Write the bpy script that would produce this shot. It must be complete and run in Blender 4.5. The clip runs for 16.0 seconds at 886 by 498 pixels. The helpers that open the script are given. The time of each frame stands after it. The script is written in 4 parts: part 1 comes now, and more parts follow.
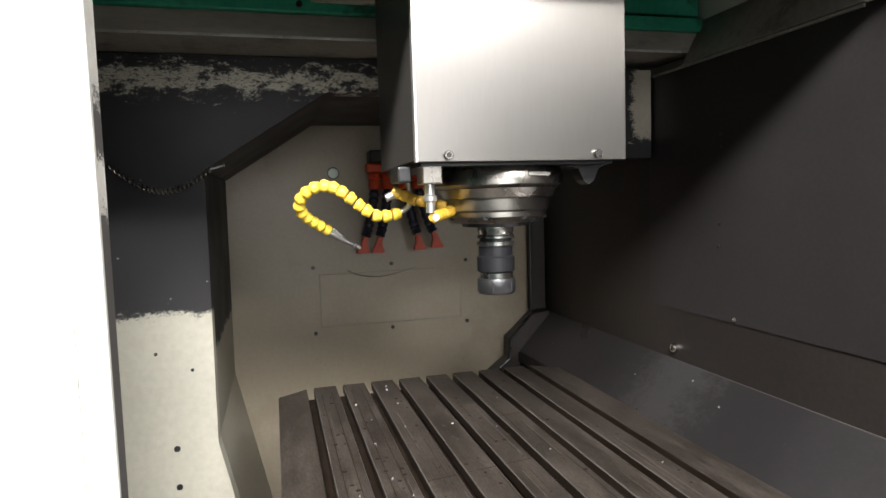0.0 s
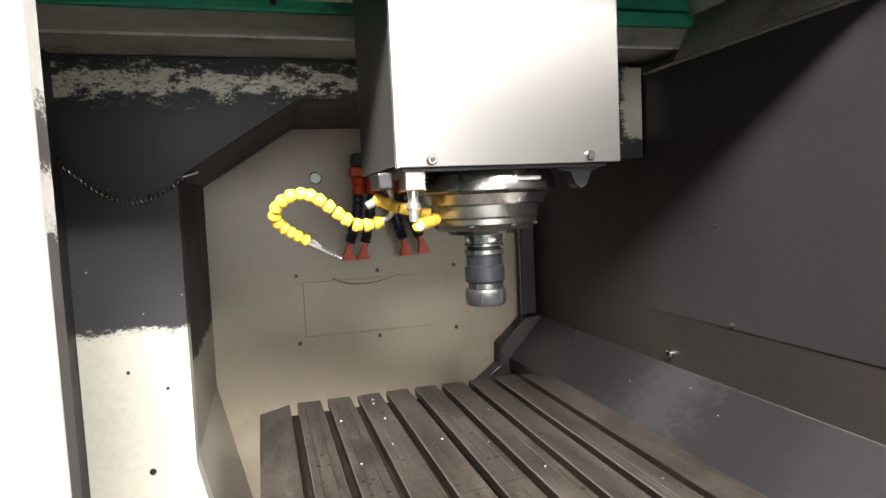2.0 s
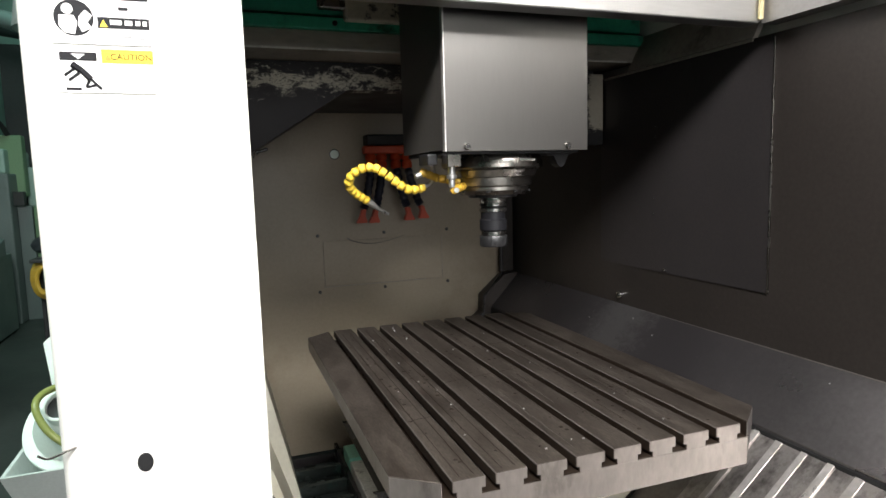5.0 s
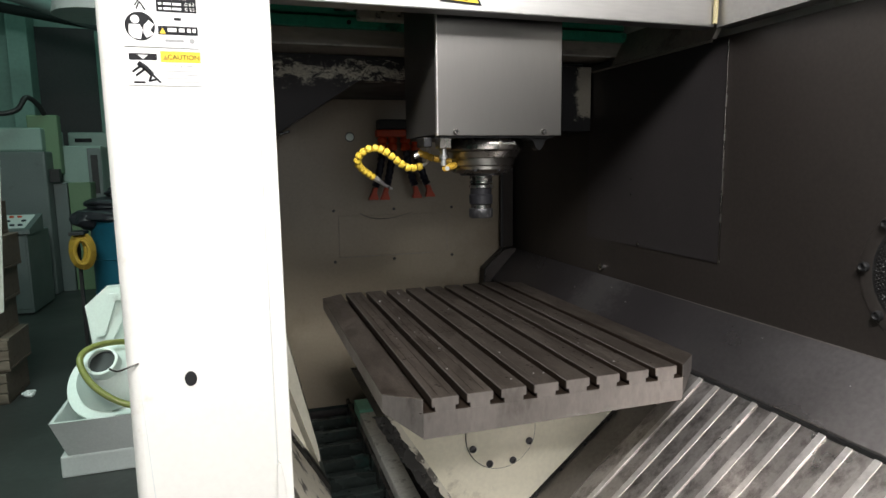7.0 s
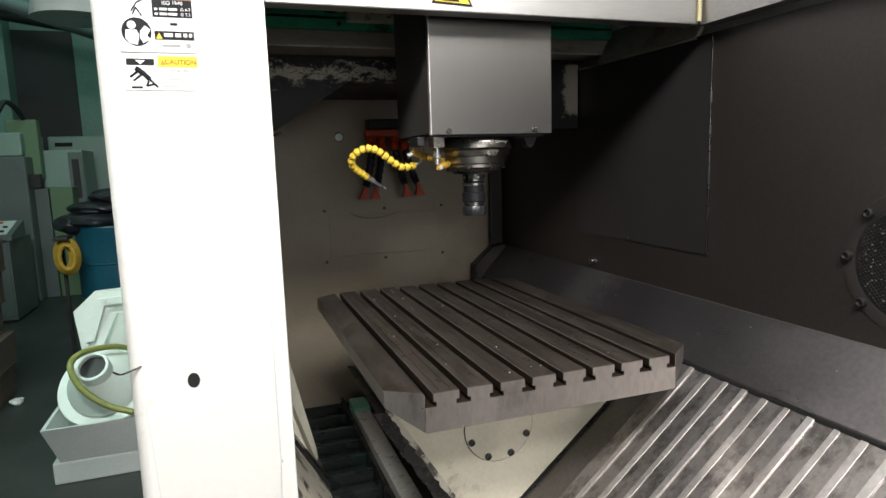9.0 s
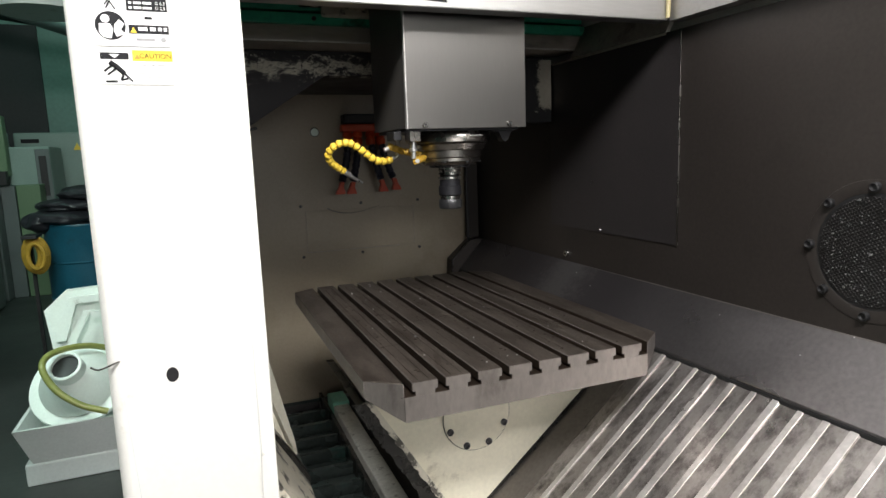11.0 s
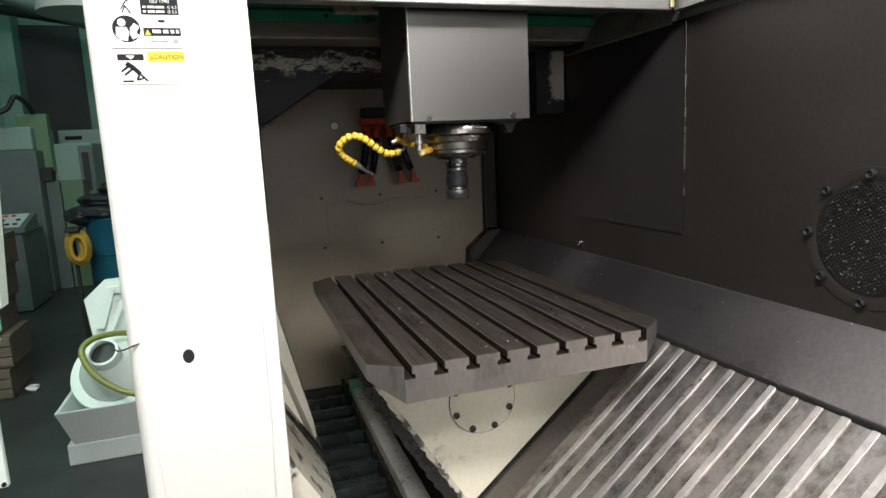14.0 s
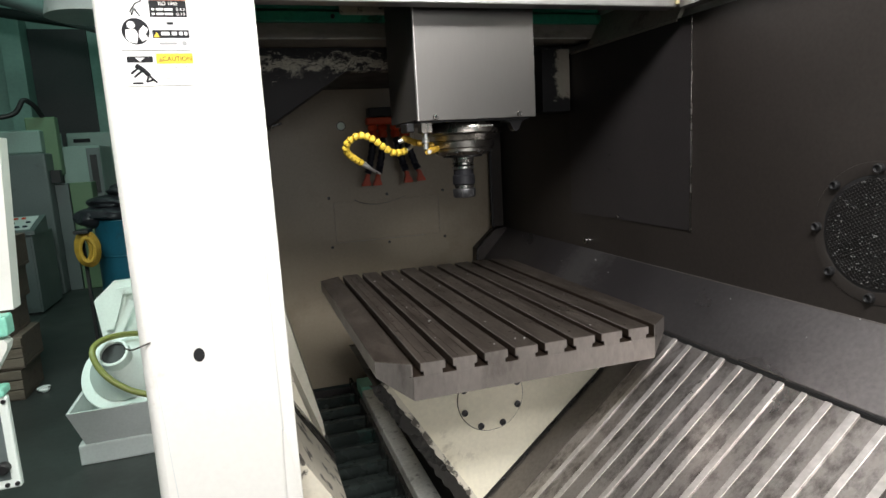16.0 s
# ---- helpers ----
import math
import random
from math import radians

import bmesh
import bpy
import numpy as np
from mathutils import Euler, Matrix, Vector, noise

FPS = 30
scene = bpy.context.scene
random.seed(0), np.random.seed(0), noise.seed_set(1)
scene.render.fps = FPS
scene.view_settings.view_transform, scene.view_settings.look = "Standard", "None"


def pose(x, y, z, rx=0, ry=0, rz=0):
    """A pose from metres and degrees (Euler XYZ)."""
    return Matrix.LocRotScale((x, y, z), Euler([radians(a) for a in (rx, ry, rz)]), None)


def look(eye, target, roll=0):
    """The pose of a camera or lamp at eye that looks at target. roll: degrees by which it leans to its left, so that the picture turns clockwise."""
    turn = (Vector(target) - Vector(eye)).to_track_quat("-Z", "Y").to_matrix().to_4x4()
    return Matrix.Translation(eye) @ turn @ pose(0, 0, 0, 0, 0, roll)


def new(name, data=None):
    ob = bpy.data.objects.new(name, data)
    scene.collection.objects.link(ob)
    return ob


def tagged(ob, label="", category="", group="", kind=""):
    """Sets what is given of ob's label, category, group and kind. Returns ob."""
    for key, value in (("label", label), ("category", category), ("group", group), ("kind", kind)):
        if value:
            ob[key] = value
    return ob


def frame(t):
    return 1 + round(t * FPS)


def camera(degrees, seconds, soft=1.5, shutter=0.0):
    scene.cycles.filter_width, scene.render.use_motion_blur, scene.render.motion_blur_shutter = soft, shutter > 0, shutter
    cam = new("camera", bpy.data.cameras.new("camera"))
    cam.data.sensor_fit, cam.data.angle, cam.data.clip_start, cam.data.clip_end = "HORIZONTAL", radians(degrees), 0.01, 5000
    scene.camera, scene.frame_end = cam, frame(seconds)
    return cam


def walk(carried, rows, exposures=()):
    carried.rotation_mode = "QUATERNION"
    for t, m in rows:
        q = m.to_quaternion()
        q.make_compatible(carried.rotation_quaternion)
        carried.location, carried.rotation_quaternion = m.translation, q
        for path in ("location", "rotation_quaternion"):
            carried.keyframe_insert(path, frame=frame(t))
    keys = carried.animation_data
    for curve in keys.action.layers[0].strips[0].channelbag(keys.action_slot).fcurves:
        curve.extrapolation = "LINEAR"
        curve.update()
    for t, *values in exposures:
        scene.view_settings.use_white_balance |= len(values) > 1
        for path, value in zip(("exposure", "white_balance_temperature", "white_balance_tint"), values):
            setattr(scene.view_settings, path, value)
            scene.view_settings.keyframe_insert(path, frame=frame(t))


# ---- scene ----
cam = camera(71.2, 16.0)

PATH = [
    (0, (-0.214, -0.096, 1.443), (0.308, 1.828, 1.289), -1.8),
    (0.5, (-0.199, -0.045, 1.447), (0.367, 1.866, 1.281), -2.4),
    (1, (-0.201, -0.031, 1.449), (0.345, 1.887, 1.293), -2.6),
    (1.5, (-0.194, -0.027, 1.448), (0.36, 1.889, 1.295), -2.8),
    (2, (-0.195, -0.045, 1.451), (0.363, 1.87, 1.299), -2.7),
    (2.5, (-0.203, -0.071, 1.451), (0.328, 1.852, 1.303), -2.5),
    (3, (-0.202, -0.113, 1.452), (0.31, 1.814, 1.291), -2.0),
    (3.5, (-0.235, -0.176, 1.45), (0.321, 1.736, 1.264), -1.7),
    (4, (-0.343, -0.243, 1.454), (0.33, 1.63, 1.256), -1.7),
    (6.5, (-0.451, -0.589, 1.435), (0.18, 1.289, 1.161), -1.3),
    (7, (-0.444, -0.623, 1.436), (0.162, 1.263, 1.158), -0.8),
    (7.5, (-0.474, -0.632, 1.437), (0.171, 1.24, 1.152), -1.8),
    (8, (-0.477, -0.642, 1.443), (0.167, 1.233, 1.178), -1.9),
    (8.5, (-0.475, -0.636, 1.439), (0.158, 1.242, 1.168), -1.9),
    (9, (-0.473, -0.636, 1.439), (0.178, 1.234, 1.153), -1.8),
    (9.5, (-0.471, -0.645, 1.437), (0.188, 1.22, 1.143), -2.0),
    (10, (-0.474, -0.653, 1.435), (0.217, 1.2, 1.138), -2.0),
    (12.5, (-0.486, -0.654, 1.435), (0.258, 1.174, 1.111), -2.4),
    (13, (-0.48, -0.67, 1.423), (0.265, 1.149, 1.053), -2.8),
    (13.5, (-0.44, -0.717, 1.422), (0.164, 1.155, 1.061), -2.1),
    (14, (-0.433, -0.72, 1.432), (0.182, 1.156, 1.109), -2.7),
    (14.5, (-0.436, -0.717, 1.433), (0.177, 1.158, 1.107), -2.8),
    (15, (-0.439, -0.724, 1.43), (0.164, 1.156, 1.114), -2.8),
    (15.5, (-0.443, -0.728, 1.43), (0.154, 1.154, 1.112), -2.9),
    (16, (-0.437, -0.726, 1.43), (0.158, 1.156, 1.107), -3.2),
]
EXPOSURES = [(0, 0.98), (0.5, 1.42), (1, 1.7), (1.5, 1.8), (2, 1.8), (2.5, 1.75), (3, 1.58), (3.5, 1.38), (4, 1.0), (6.5, -0.1), (7, -0.18), (10, -0.15), (12.5, 0.05), (13.2, 0.03), (14, -0.1), (16, -0.13)]
walk(cam, [(t, look(eye, aim, roll)) for t, eye, aim, roll in PATH], EXPOSURES)

# ---- world and lights ----
world = bpy.data.worlds.new("workshop_air")
scene.world = world
world.use_nodes = True
world.node_tree.nodes["Background"].inputs[0].default_value = (0.5, 0.62, 0.6, 1)
world.node_tree.nodes["Background"].inputs[1].default_value = 0.02


def area_lamp(name, place, target, sx, sy, watts, colour):
    d = bpy.data.lights.new(name, "AREA")
    d.shape, d.size, d.size_y, d.energy, d.color = "RECTANGLE", sx, sy, watts, colour
    ob = new(name, d)
    ob.matrix_world = look(place, target)
    return ob


KEY = (-0.55, -1.25, 3.09)
area_lamp("ceiling_lamp_light", KEY, (0.1, 0.9, 1.0), 1.3, 0.45, 158, (1.0, 0.975, 0.955))
# Low fill from behind the camera; its source is unseen and added.
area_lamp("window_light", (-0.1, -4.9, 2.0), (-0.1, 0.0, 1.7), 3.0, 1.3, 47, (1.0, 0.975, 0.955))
# Added fill lamp, unseen, to lighten the post's inner edge and the interior.
FRONT_FILL = (1.0, -2.4, 3.2)
area_lamp("front_lamp_light", FRONT_FILL, (-0.2, 0.9, 1.3), 1.3, 0.24, 62, (1.0, 0.975, 0.955))
# Added lamps, unseen, to brighten the filter unit and the far workshop.
AISLE = (-1.9, 1.8, 3.15)
REAR = (-2.0, 6.4, 4.3)
area_lamp("aisle_lamp_light", AISLE, (-1.3, 2.9, 0.3), 1.4, 0.4, 72, (0.78, 1.0, 0.92))
area_lamp("rear_lamp_light", REAR, (-2.2, 7.2, 0), 1.4, 0.4, 25, (0.5, 1.0, 0.84))


# ---- materials ----
def mat(name, base, rough=0.5, metal=0.0, var=0.12, scale=8.0, grain=60.0, bump=0.08, dirt=None, dirt_amt=0.0, dirt_scale=3.0,
        stretch=(1, 1, 1), spec=0.5, rough_var=0.1, dirt_edge=0.08):
    m = bpy.data.materials.new(name)
    m.use_nodes = True
    nt = m.node_tree
    n, l = nt.nodes, nt.links
    b = n["Principled BSDF"]
    b.inputs["Roughness"].default_value, b.inputs["Metallic"].default_value = rough, metal
    b.inputs["Specular IOR Level"].default_value = spec
    tc, mp = n.new("ShaderNodeTexCoord"), n.new("ShaderNodeMapping")
    mp.inputs["Scale"].default_value = stretch
    geo = n.new("ShaderNodeNewGeometry")
    l.new(geo.outputs["Position"], mp.inputs["Vector"])
    a, c = n.new("ShaderNodeTexNoise"), n.new("ShaderNodeTexNoise")
    a.inputs["Scale"].default_value, a.inputs["Detail"].default_value = scale, 5
    c.inputs["Scale"].default_value, c.inputs["Detail"].default_value = grain, 3
    l.new(mp.outputs[0], a.inputs["Vector"]), l.new(mp.outputs[0], c.inputs["Vector"])
    add = n.new("ShaderNodeMath")
    add.operation = "ADD"
    l.new(a.outputs[0], add.inputs[0]), l.new(c.outputs[0], add.inputs[1])
    ramp = n.new("ShaderNodeMapRange")
    ramp.inputs["From Min"].default_value, ramp.inputs["From Max"].default_value = 0.65, 1.35
    ramp.inputs["To Min"].default_value, ramp.inputs["To Max"].default_value = 1 - var, 1 + var
    l.new(add.outputs[0], ramp.inputs[0])
    mul = n.new("ShaderNodeVectorMath")
    mul.operation = "SCALE"
    mul.inputs[0].default_value = base[:3]
    l.new(ramp.outputs[0], mul.inputs["Scale"])
    col = mul.outputs[0]
    if dirt:
        d = n.new("ShaderNodeTexNoise")
        d.inputs["Scale"].default_value, d.inputs["Detail"].default_value, d.inputs["Roughness"].default_value = dirt_scale, 8, 0.68
        l.new(mp.outputs[0], d.inputs["Vector"])
        r2 = n.new("ShaderNodeMapRange")
        cut = 0.72 - 0.4 * dirt_amt
        r2.inputs["From Min"].default_value, r2.inputs["From Max"].default_value = cut - dirt_edge, cut + dirt_edge
        r2.inputs["To Max"].default_value = 0.9
        l.new(d.outputs[0], r2.inputs[0])
        mx = n.new("ShaderNodeMix")
        mx.data_type = "RGBA"
        l.new(r2.outputs[0], mx.inputs[0]), l.new(col, mx.inputs[6])
        mx.inputs[7].default_value = (*dirt, 1)
        col = mx.outputs[2]
    l.new(col, b.inputs["Base Color"])
    rr = n.new("ShaderNodeMapRange")
    rr.inputs["From Min"].default_value, rr.inputs["From Max"].default_value = 0.3, 0.7
    rr.inputs["To Min"].default_value, rr.inputs["To Max"].default_value = max(0.05, rough - rough_var), min(1, rough + rough_var)
    l.new(a.outputs[0], rr.inputs[0]), l.new(rr.outputs[0], b.inputs["Roughness"])
    if bump:
        bp = n.new("ShaderNodeBump")
        bp.inputs["Strength"].default_value, bp.inputs["Distance"].default_value = bump, 0.002
        l.new(c.outputs[0], bp.inputs["Height"]), l.new(bp.outputs[0], b.inputs["Normal"])
    return m


def banded_mat(name, base, soot, zones, under=None, soft=0.004):
    """Cream paint over which soot-black paint lies ragged; on the ledge the bands paint light and scuffs. zones: (axis,
    lower, upper, ragged) bands that take the second colour, in metres.
    """
    m = under or mat(name, base, 0.62, 0, 0.08, 5, 80, 0.06, spec=0.3)
    nt = m.node_tree
    n, l = nt.nodes, nt.links
    b = n["Principled BSDF"]
    old = b.inputs["Base Color"].links[0].from_socket
    geo = n.new("ShaderNodeNewGeometry")
    sep = n.new("ShaderNodeSeparateXYZ")
    l.new(geo.outputs["Position"], sep.inputs[0])
    big, fine = n.new("ShaderNodeTexNoise"), n.new("ShaderNodeTexNoise")
    big.inputs["Scale"].default_value, big.inputs["Detail"].default_value, big.inputs["Roughness"].default_value = 34, 14, 0.88
    fine.inputs["Scale"].default_value, fine.inputs["Detail"].default_value = 55, 6
    flat = n.new("ShaderNodeMapping")
    flat.inputs["Scale"].default_value = (0.6, 0.6, 1.2)
    l.new(geo.outputs["Position"], flat.inputs["Vector"])
    l.new(flat.outputs[0], big.inputs["Vector"]), l.new(geo.outputs["Position"], fine.inputs["Vector"])
    total = None
    for axis, lo, hi, ragged in zones:
        w = n.new("ShaderNodeMath")
        w.operation = "MULTIPLY_ADD"
        l.new(big.outputs[0], w.inputs[0])
        w.inputs[1].default_value, w.inputs[2].default_value = ragged, -0.5 * ragged
        p = n.new("ShaderNodeMath")
        p.operation = "ADD"
        l.new(sep.outputs["XYZ".index(axis)], p.inputs[0]), l.new(w.outputs[0], p.inputs[1])
        up, down = n.new("ShaderNodeMapRange"), n.new("ShaderNodeMapRange")
        up.inputs["From Min"].default_value, up.inputs["From Max"].default_value = lo - soft, lo + soft
        down.inputs["From Min"].default_value, down.inputs["From Max"].default_value = hi + soft, hi - soft
        l.new(p.outputs[0], up.inputs[0]), l.new(p.outputs[0], down.inputs[0])
        both = n.new("ShaderNodeMath")
        both.operation = "MULTIPLY"
        l.new(up.outputs[0], both.inputs[0]), l.new(down.outputs[0], both.inputs[1])
        if total is None:
            total = both.outputs[0]
        else:
            mx = n.new("ShaderNodeMath")
            mx.operation = "MAXIMUM"
            l.new(total, mx.inputs[0]), l.new(both.outputs[0], mx.inputs[1])
            total = mx.outputs[0]
    chips = n.new("ShaderNodeMapRange")
    chips.inputs["From Min"].default_value, chips.inputs["From Max"].default_value = 0.73, 0.75
    chips.inputs["To Max"].default_value = 0.6
    l.new(fine.outputs[0], chips.inputs[0])
    mx2 = n.new("ShaderNodeMath")
    mx2.operation = "SUBTRACT"
    mx2.use_clamp = True
    l.new(total, mx2.inputs[0]), l.new(chips.outputs[0], mx2.inputs[1])
    mix = n.new("ShaderNodeMix")
    mix.data_type = "RGBA"
    l.new(mx2.outputs[0], mix.inputs[0]), l.new(old, mix.inputs[6])
    mix.inputs[7].default_value = (*soot, 1)
    l.new(mix.outputs[2], b.inputs["Base Color"])
    return m


CREAM = (0.79, 0.745, 0.60)
M = {}
M["white"] = mat("white_enamel", (0.80, 0.79, 0.75), 0.4, 0, 0.03, 4, 90, 0.03, (0.55, 0.5, 0.4), 0.02, 6)
M["cream"] = mat("cream_enamel", CREAM, 0.42, 0, 0.08, 4, 90, 0.05, (0.25, 0.2, 0.14), 0.08, 7)
M["sealant"] = mat("yellowed_sealant", (0.42, 0.36, 0.19), 0.5, 0, 0.15, 12, 90, 0.1)
# Rear wall: browner and darker than the cream casting.
M["beige"] = mat("darker_beige_enamel", (0.318, 0.274, 0.208), 0.38, 0, 0.08, 3, 90, 0.02, (0.22, 0.18, 0.13), 0.12, 4, dirt_edge=0.14)
M["cream_worn"] = mat("worn_cream_enamel", (0.62, 0.58, 0.48), 0.5, 0, 0.1, 6, 70, 0.1, (0.03, 0.025, 0.022), 0.42, 14, dirt_edge=0.02)
M["portal"] = banded_mat("sooty_cream_enamel", (0.62, 0.60, 0.51), (0.042, 0.041, 0.045), [("Z", 1.23, 1.45, 0.12), ("Z", 1.40, 1.690, 0.34), ("Z", 1.718, 1.95, 0.34)])
M["post_inner"] = banded_mat("chipped_grey_edge", (0.82, 0.81, 0.77), (0.13, 0.122, 0.12), [("Z", 0.93, 1.44, 0.2), ("Z", 1.50, 1.56, 0.2)])
# Pilaster: black stain, with zones and base also darkened to paint its shade.
M["pilaster"] = banded_mat("sooty_shaded_pilaster_enamel", (0.36, 0.335, 0.28), (0.02, 0.02, 0.022), [("X", 0.3, 0.61, 0.14), ("Z", 1.4, 1.58, 0.2)])
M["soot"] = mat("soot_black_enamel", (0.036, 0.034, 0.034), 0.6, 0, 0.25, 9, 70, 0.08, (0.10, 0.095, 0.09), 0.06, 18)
M["reveal"] = banded_mat("dark_top_reveal_enamel", (0.42, 0.39, 0.32), (0.03, 0.029, 0.028), [("Z", 1.14, 1.9, 0.16)])
M["wall_dark"] = mat("dark_grey_sheet", (0.042, 0.0358, 0.0325), 0.42, 0.35, 0.16, 1.8, 120, 0.015, (0.022, 0.02, 0.019), 0.22, 2.2, rough_var=0.08, dirt_edge=0.16)
M["plate_blue"] = mat("blue_grey_cover_sheet", (0.0435, 0.039, 0.0398), 0.4, 0.38, 0.14, 3.0, 130, 0.015, (0.034, 0.032, 0.033), 0.2, 4, rough_var=0.07, dirt_edge=0.16)
# Ledge: the paler near end paints in the lamp light; the rear is darker.
M["ledge"] = banded_mat("front_lit_grey_sheet", None, (0.078, 0.072, 0.076), [("Y", 0.40, 2.4, 0.3)],
                      mat("front_lit_grey_sheet", (0.185, 0.175, 0.176), 0.36, 0.72, 0.2, 5, 100, 0.03, (0.13, 0.123, 0.123), 0.2, 3, rough_var=0.1, dirt_edge=0.14), 0.34)
banded_mat("scuffed_ledge", None, (0.17, 0.165, 0.165), [("Y", 1.02, 1.13, 0.55)], M["ledge"], 0.09)
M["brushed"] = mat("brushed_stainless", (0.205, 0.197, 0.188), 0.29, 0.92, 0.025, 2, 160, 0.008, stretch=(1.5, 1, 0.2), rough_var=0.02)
# Side sheets: darker and rougher than the front cover's stainless.
M["brushed_side"] = mat("dull_darker_stainless", (0.13, 0.122, 0.114), 0.4, 0.6, 0.1, 2, 120, 0.03)
M["lintel"] = mat("lintel_stainless", (0.42, 0.415, 0.41), 0.4, 0.9, 0.06, 2, 140, 0.03, stretch=(0.15, 1, 1.2))
M["canopy"] = mat("dull_canopy_sheet", (0.33, 0.32, 0.305), 0.45, 0.7, 0.1, 3, 110, 0.04, (0.08, 0.075, 0.07), 0.1, 7)
M["pane"] = mat("fill_pane", (0.8, 0.82, 0.82), 0.5, 0, 0.03, 4, 60, 0.02)
M["iron"] = mat("ground_cast_iron", (0.094, 0.079, 0.067), 0.40, 0.55, 0.46, 24, 210, 0.14, (0.042, 0.033, 0.027), 0.35, 15, (1.6, 0.4, 1), dirt_edge=0.12)
M["iron_end"] = mat("milled_iron", (0.20, 0.18, 0.165), 0.4, 0.6, 0.18, 8, 120, 0.08, (0.09, 0.08, 0.07), 0.15, 12, (1, 1, 0.4))
# Darkened iron: paints shade into the T-slots; also scores and dents.
M["slot"] = mat("slot_shade_and_score_iron", (0.024, 0.0155, 0.010), 0.55, 0.3, 0.3, 14, 90, 0.1)
M["cover"] = mat("way_cover_steel", (0.41, 0.382, 0.366), 0.37, 0.84, 0.14, 5, 110, 0.03, (0.075, 0.066, 0.063), 0.36, 19, (1.0, 1.5, 1.0), dirt_edge=0.12)
M["cover_dull"] = mat("dull_flange_steel", (0.17, 0.155, 0.145), 0.4, 0.75, 0.18, 6, 110, 0.05, (0.07, 0.062, 0.058), 0.2, 9)
M["lip"] = mat("polished_cover_lip", (0.66, 0.635, 0.615), 0.36, 0.7, 0.18, 12, 90, 0.05, (0.34, 0.32, 0.30), 0.24, 9, dirt_edge=0.16)
M["chrome"] = mat("turned_steel", (0.62, 0.61, 0.59), 0.22, 1.0, 0.08, 20, 140, 0.02)
M["grey_steel"] = mat("grey_ground_steel", (0.29, 0.275, 0.255), 0.26, 1.0, 0.15, 12, 120, 0.04)
M["gunmetal"] = mat("blued_steel", (0.055, 0.055, 0.058), 0.34, 0.7, 0.15, 14, 120, 0.04)
M["tool_blue"] = mat("black_oxide_steel", (0.016, 0.016, 0.019), 0.42, 0.4, 0.15, 14, 120, 0.04)
M["black"] = mat("black_rubber", (0.012, 0.012, 0.013), 0.55, 0, 0.3, 12, 90, 0.1)
M["oily"] = mat("oily_black", (0.02, 0.019, 0.017), 0.3, 0.1, 0.35, 10, 80, 0.12, (0.09, 0.08, 0.07), 0.12, 14)
# Flights: black plate with the green reflection painted in as tint and blotches.
M["flight"] = mat("green_reflection_flight", (0.05, 0.062, 0.058), 0.28, 0.5, 0.35, 9, 70, 0.1, (0.04, 0.12, 0.10), 0.2, 8)
M["fascia"] = mat("grey_fascia_enamel", (0.46, 0.43, 0.385), 0.45, 0.1, 0.15, 5, 80, 0.04, (0.16, 0.145, 0.125), 0.2, 8, (0.4, 1, 1.5))
M["soffit"] = mat("oily_grey_sheet_dark", (0.30, 0.275, 0.24), 0.45, 0.1, 0.2, 5, 80, 0.05, (0.05, 0.045, 0.04), 0.25, 9)
M["green"] = mat("green_enamel", (0.05, 0.47, 0.30), 0.4, 0, 0.2, 8, 70, 0.06, (0.02, 0.05, 0.035), 0.2, 12)
M["mint"] = mat("mint_enamel", (0.26, 0.66, 0.51), 0.4, 0, 0.12, 10, 80, 0.05)
M["rail"] = mat("pale_guard_steel", (0.66, 0.67, 0.63), 0.45, 0.2, 0.2, 12, 90, 0.1, (0.05, 0.045, 0.04), 0.22, 22)
M["yellow"] = mat("yellow_plastic", (0.78, 0.55, 0.06), 0.42, 0, 0.06, 20, 120, 0.03)
M["yellow_ochre"] = mat("ochre_yellow_plastic", (0.48, 0.29, 0.03), 0.42, 0, 0.12, 20, 120, 0.03)
M["red"] = mat("orange_red_plastic", (0.52, 0.055, 0.012), 0.45, 0, 0.12, 20, 120, 0.03)
M["navy"] = mat("navy_plastic", (0.018, 0.02, 0.035), 0.4, 0, 0.15, 20, 120, 0.03)
M["alu"] = mat("bare_aluminium", (0.62, 0.62, 0.62), 0.35, 0.9, 0.08, 20, 120, 0.03)
# Lens colour is lightened to paint light showing through from behind.
M["glassy"] = mat("backlight_tinted_lens", (0.84, 0.97, 0.90), 0.2, 0, 0.03, 20, 100, 0.02)
M["sign_white"] = mat("sticker_white", (0.8, 0.8, 0.78), 0.4, 0, 0.02, 10, 90, 0.01)
M["sign_black"] = mat("sticker_black", (0.009, 0.009, 0.011), 0.55, 0, 0.05, 10, 90, 0.01, spec=0.2)
M["sign_yellow"] = mat("sticker_yellow", (0.78, 0.54, 0.03), 0.4, 0, 0.04, 10, 90, 0.01)
M["sign_orange"] = mat("sticker_orange", (0.58, 0.155, 0.012), 0.4, 0, 0.04, 10, 90, 0.01)
M["sign_grey"] = mat("sticker_grey", (0.30, 0.30, 0.30), 0.4, 0, 0.04, 10, 90, 0.01)
M["mesh_wire"] = mat("galvanised_wire", (0.014, 0.0128, 0.012), 0.55, 0.25, 0.3, 20, 90, 0.08)
M["concrete"] = mat("oil_stained_concrete", (0.034, 0.038, 0.036), 0.5, 0, 0.25, 1.2, 30, 0.15, (0.025, 0.025, 0.024), 0.3, 1.1)
M["plaster"] = mat("teal_plaster", (0.20, 0.36, 0.31), 0.7, 0, 0.12, 1.0, 20, 0.1)
M["dark_door"] = mat("charcoal_shutter", (0.022, 0.028, 0.030), 0.6, 0, 0.2, 2, 30, 0.1)
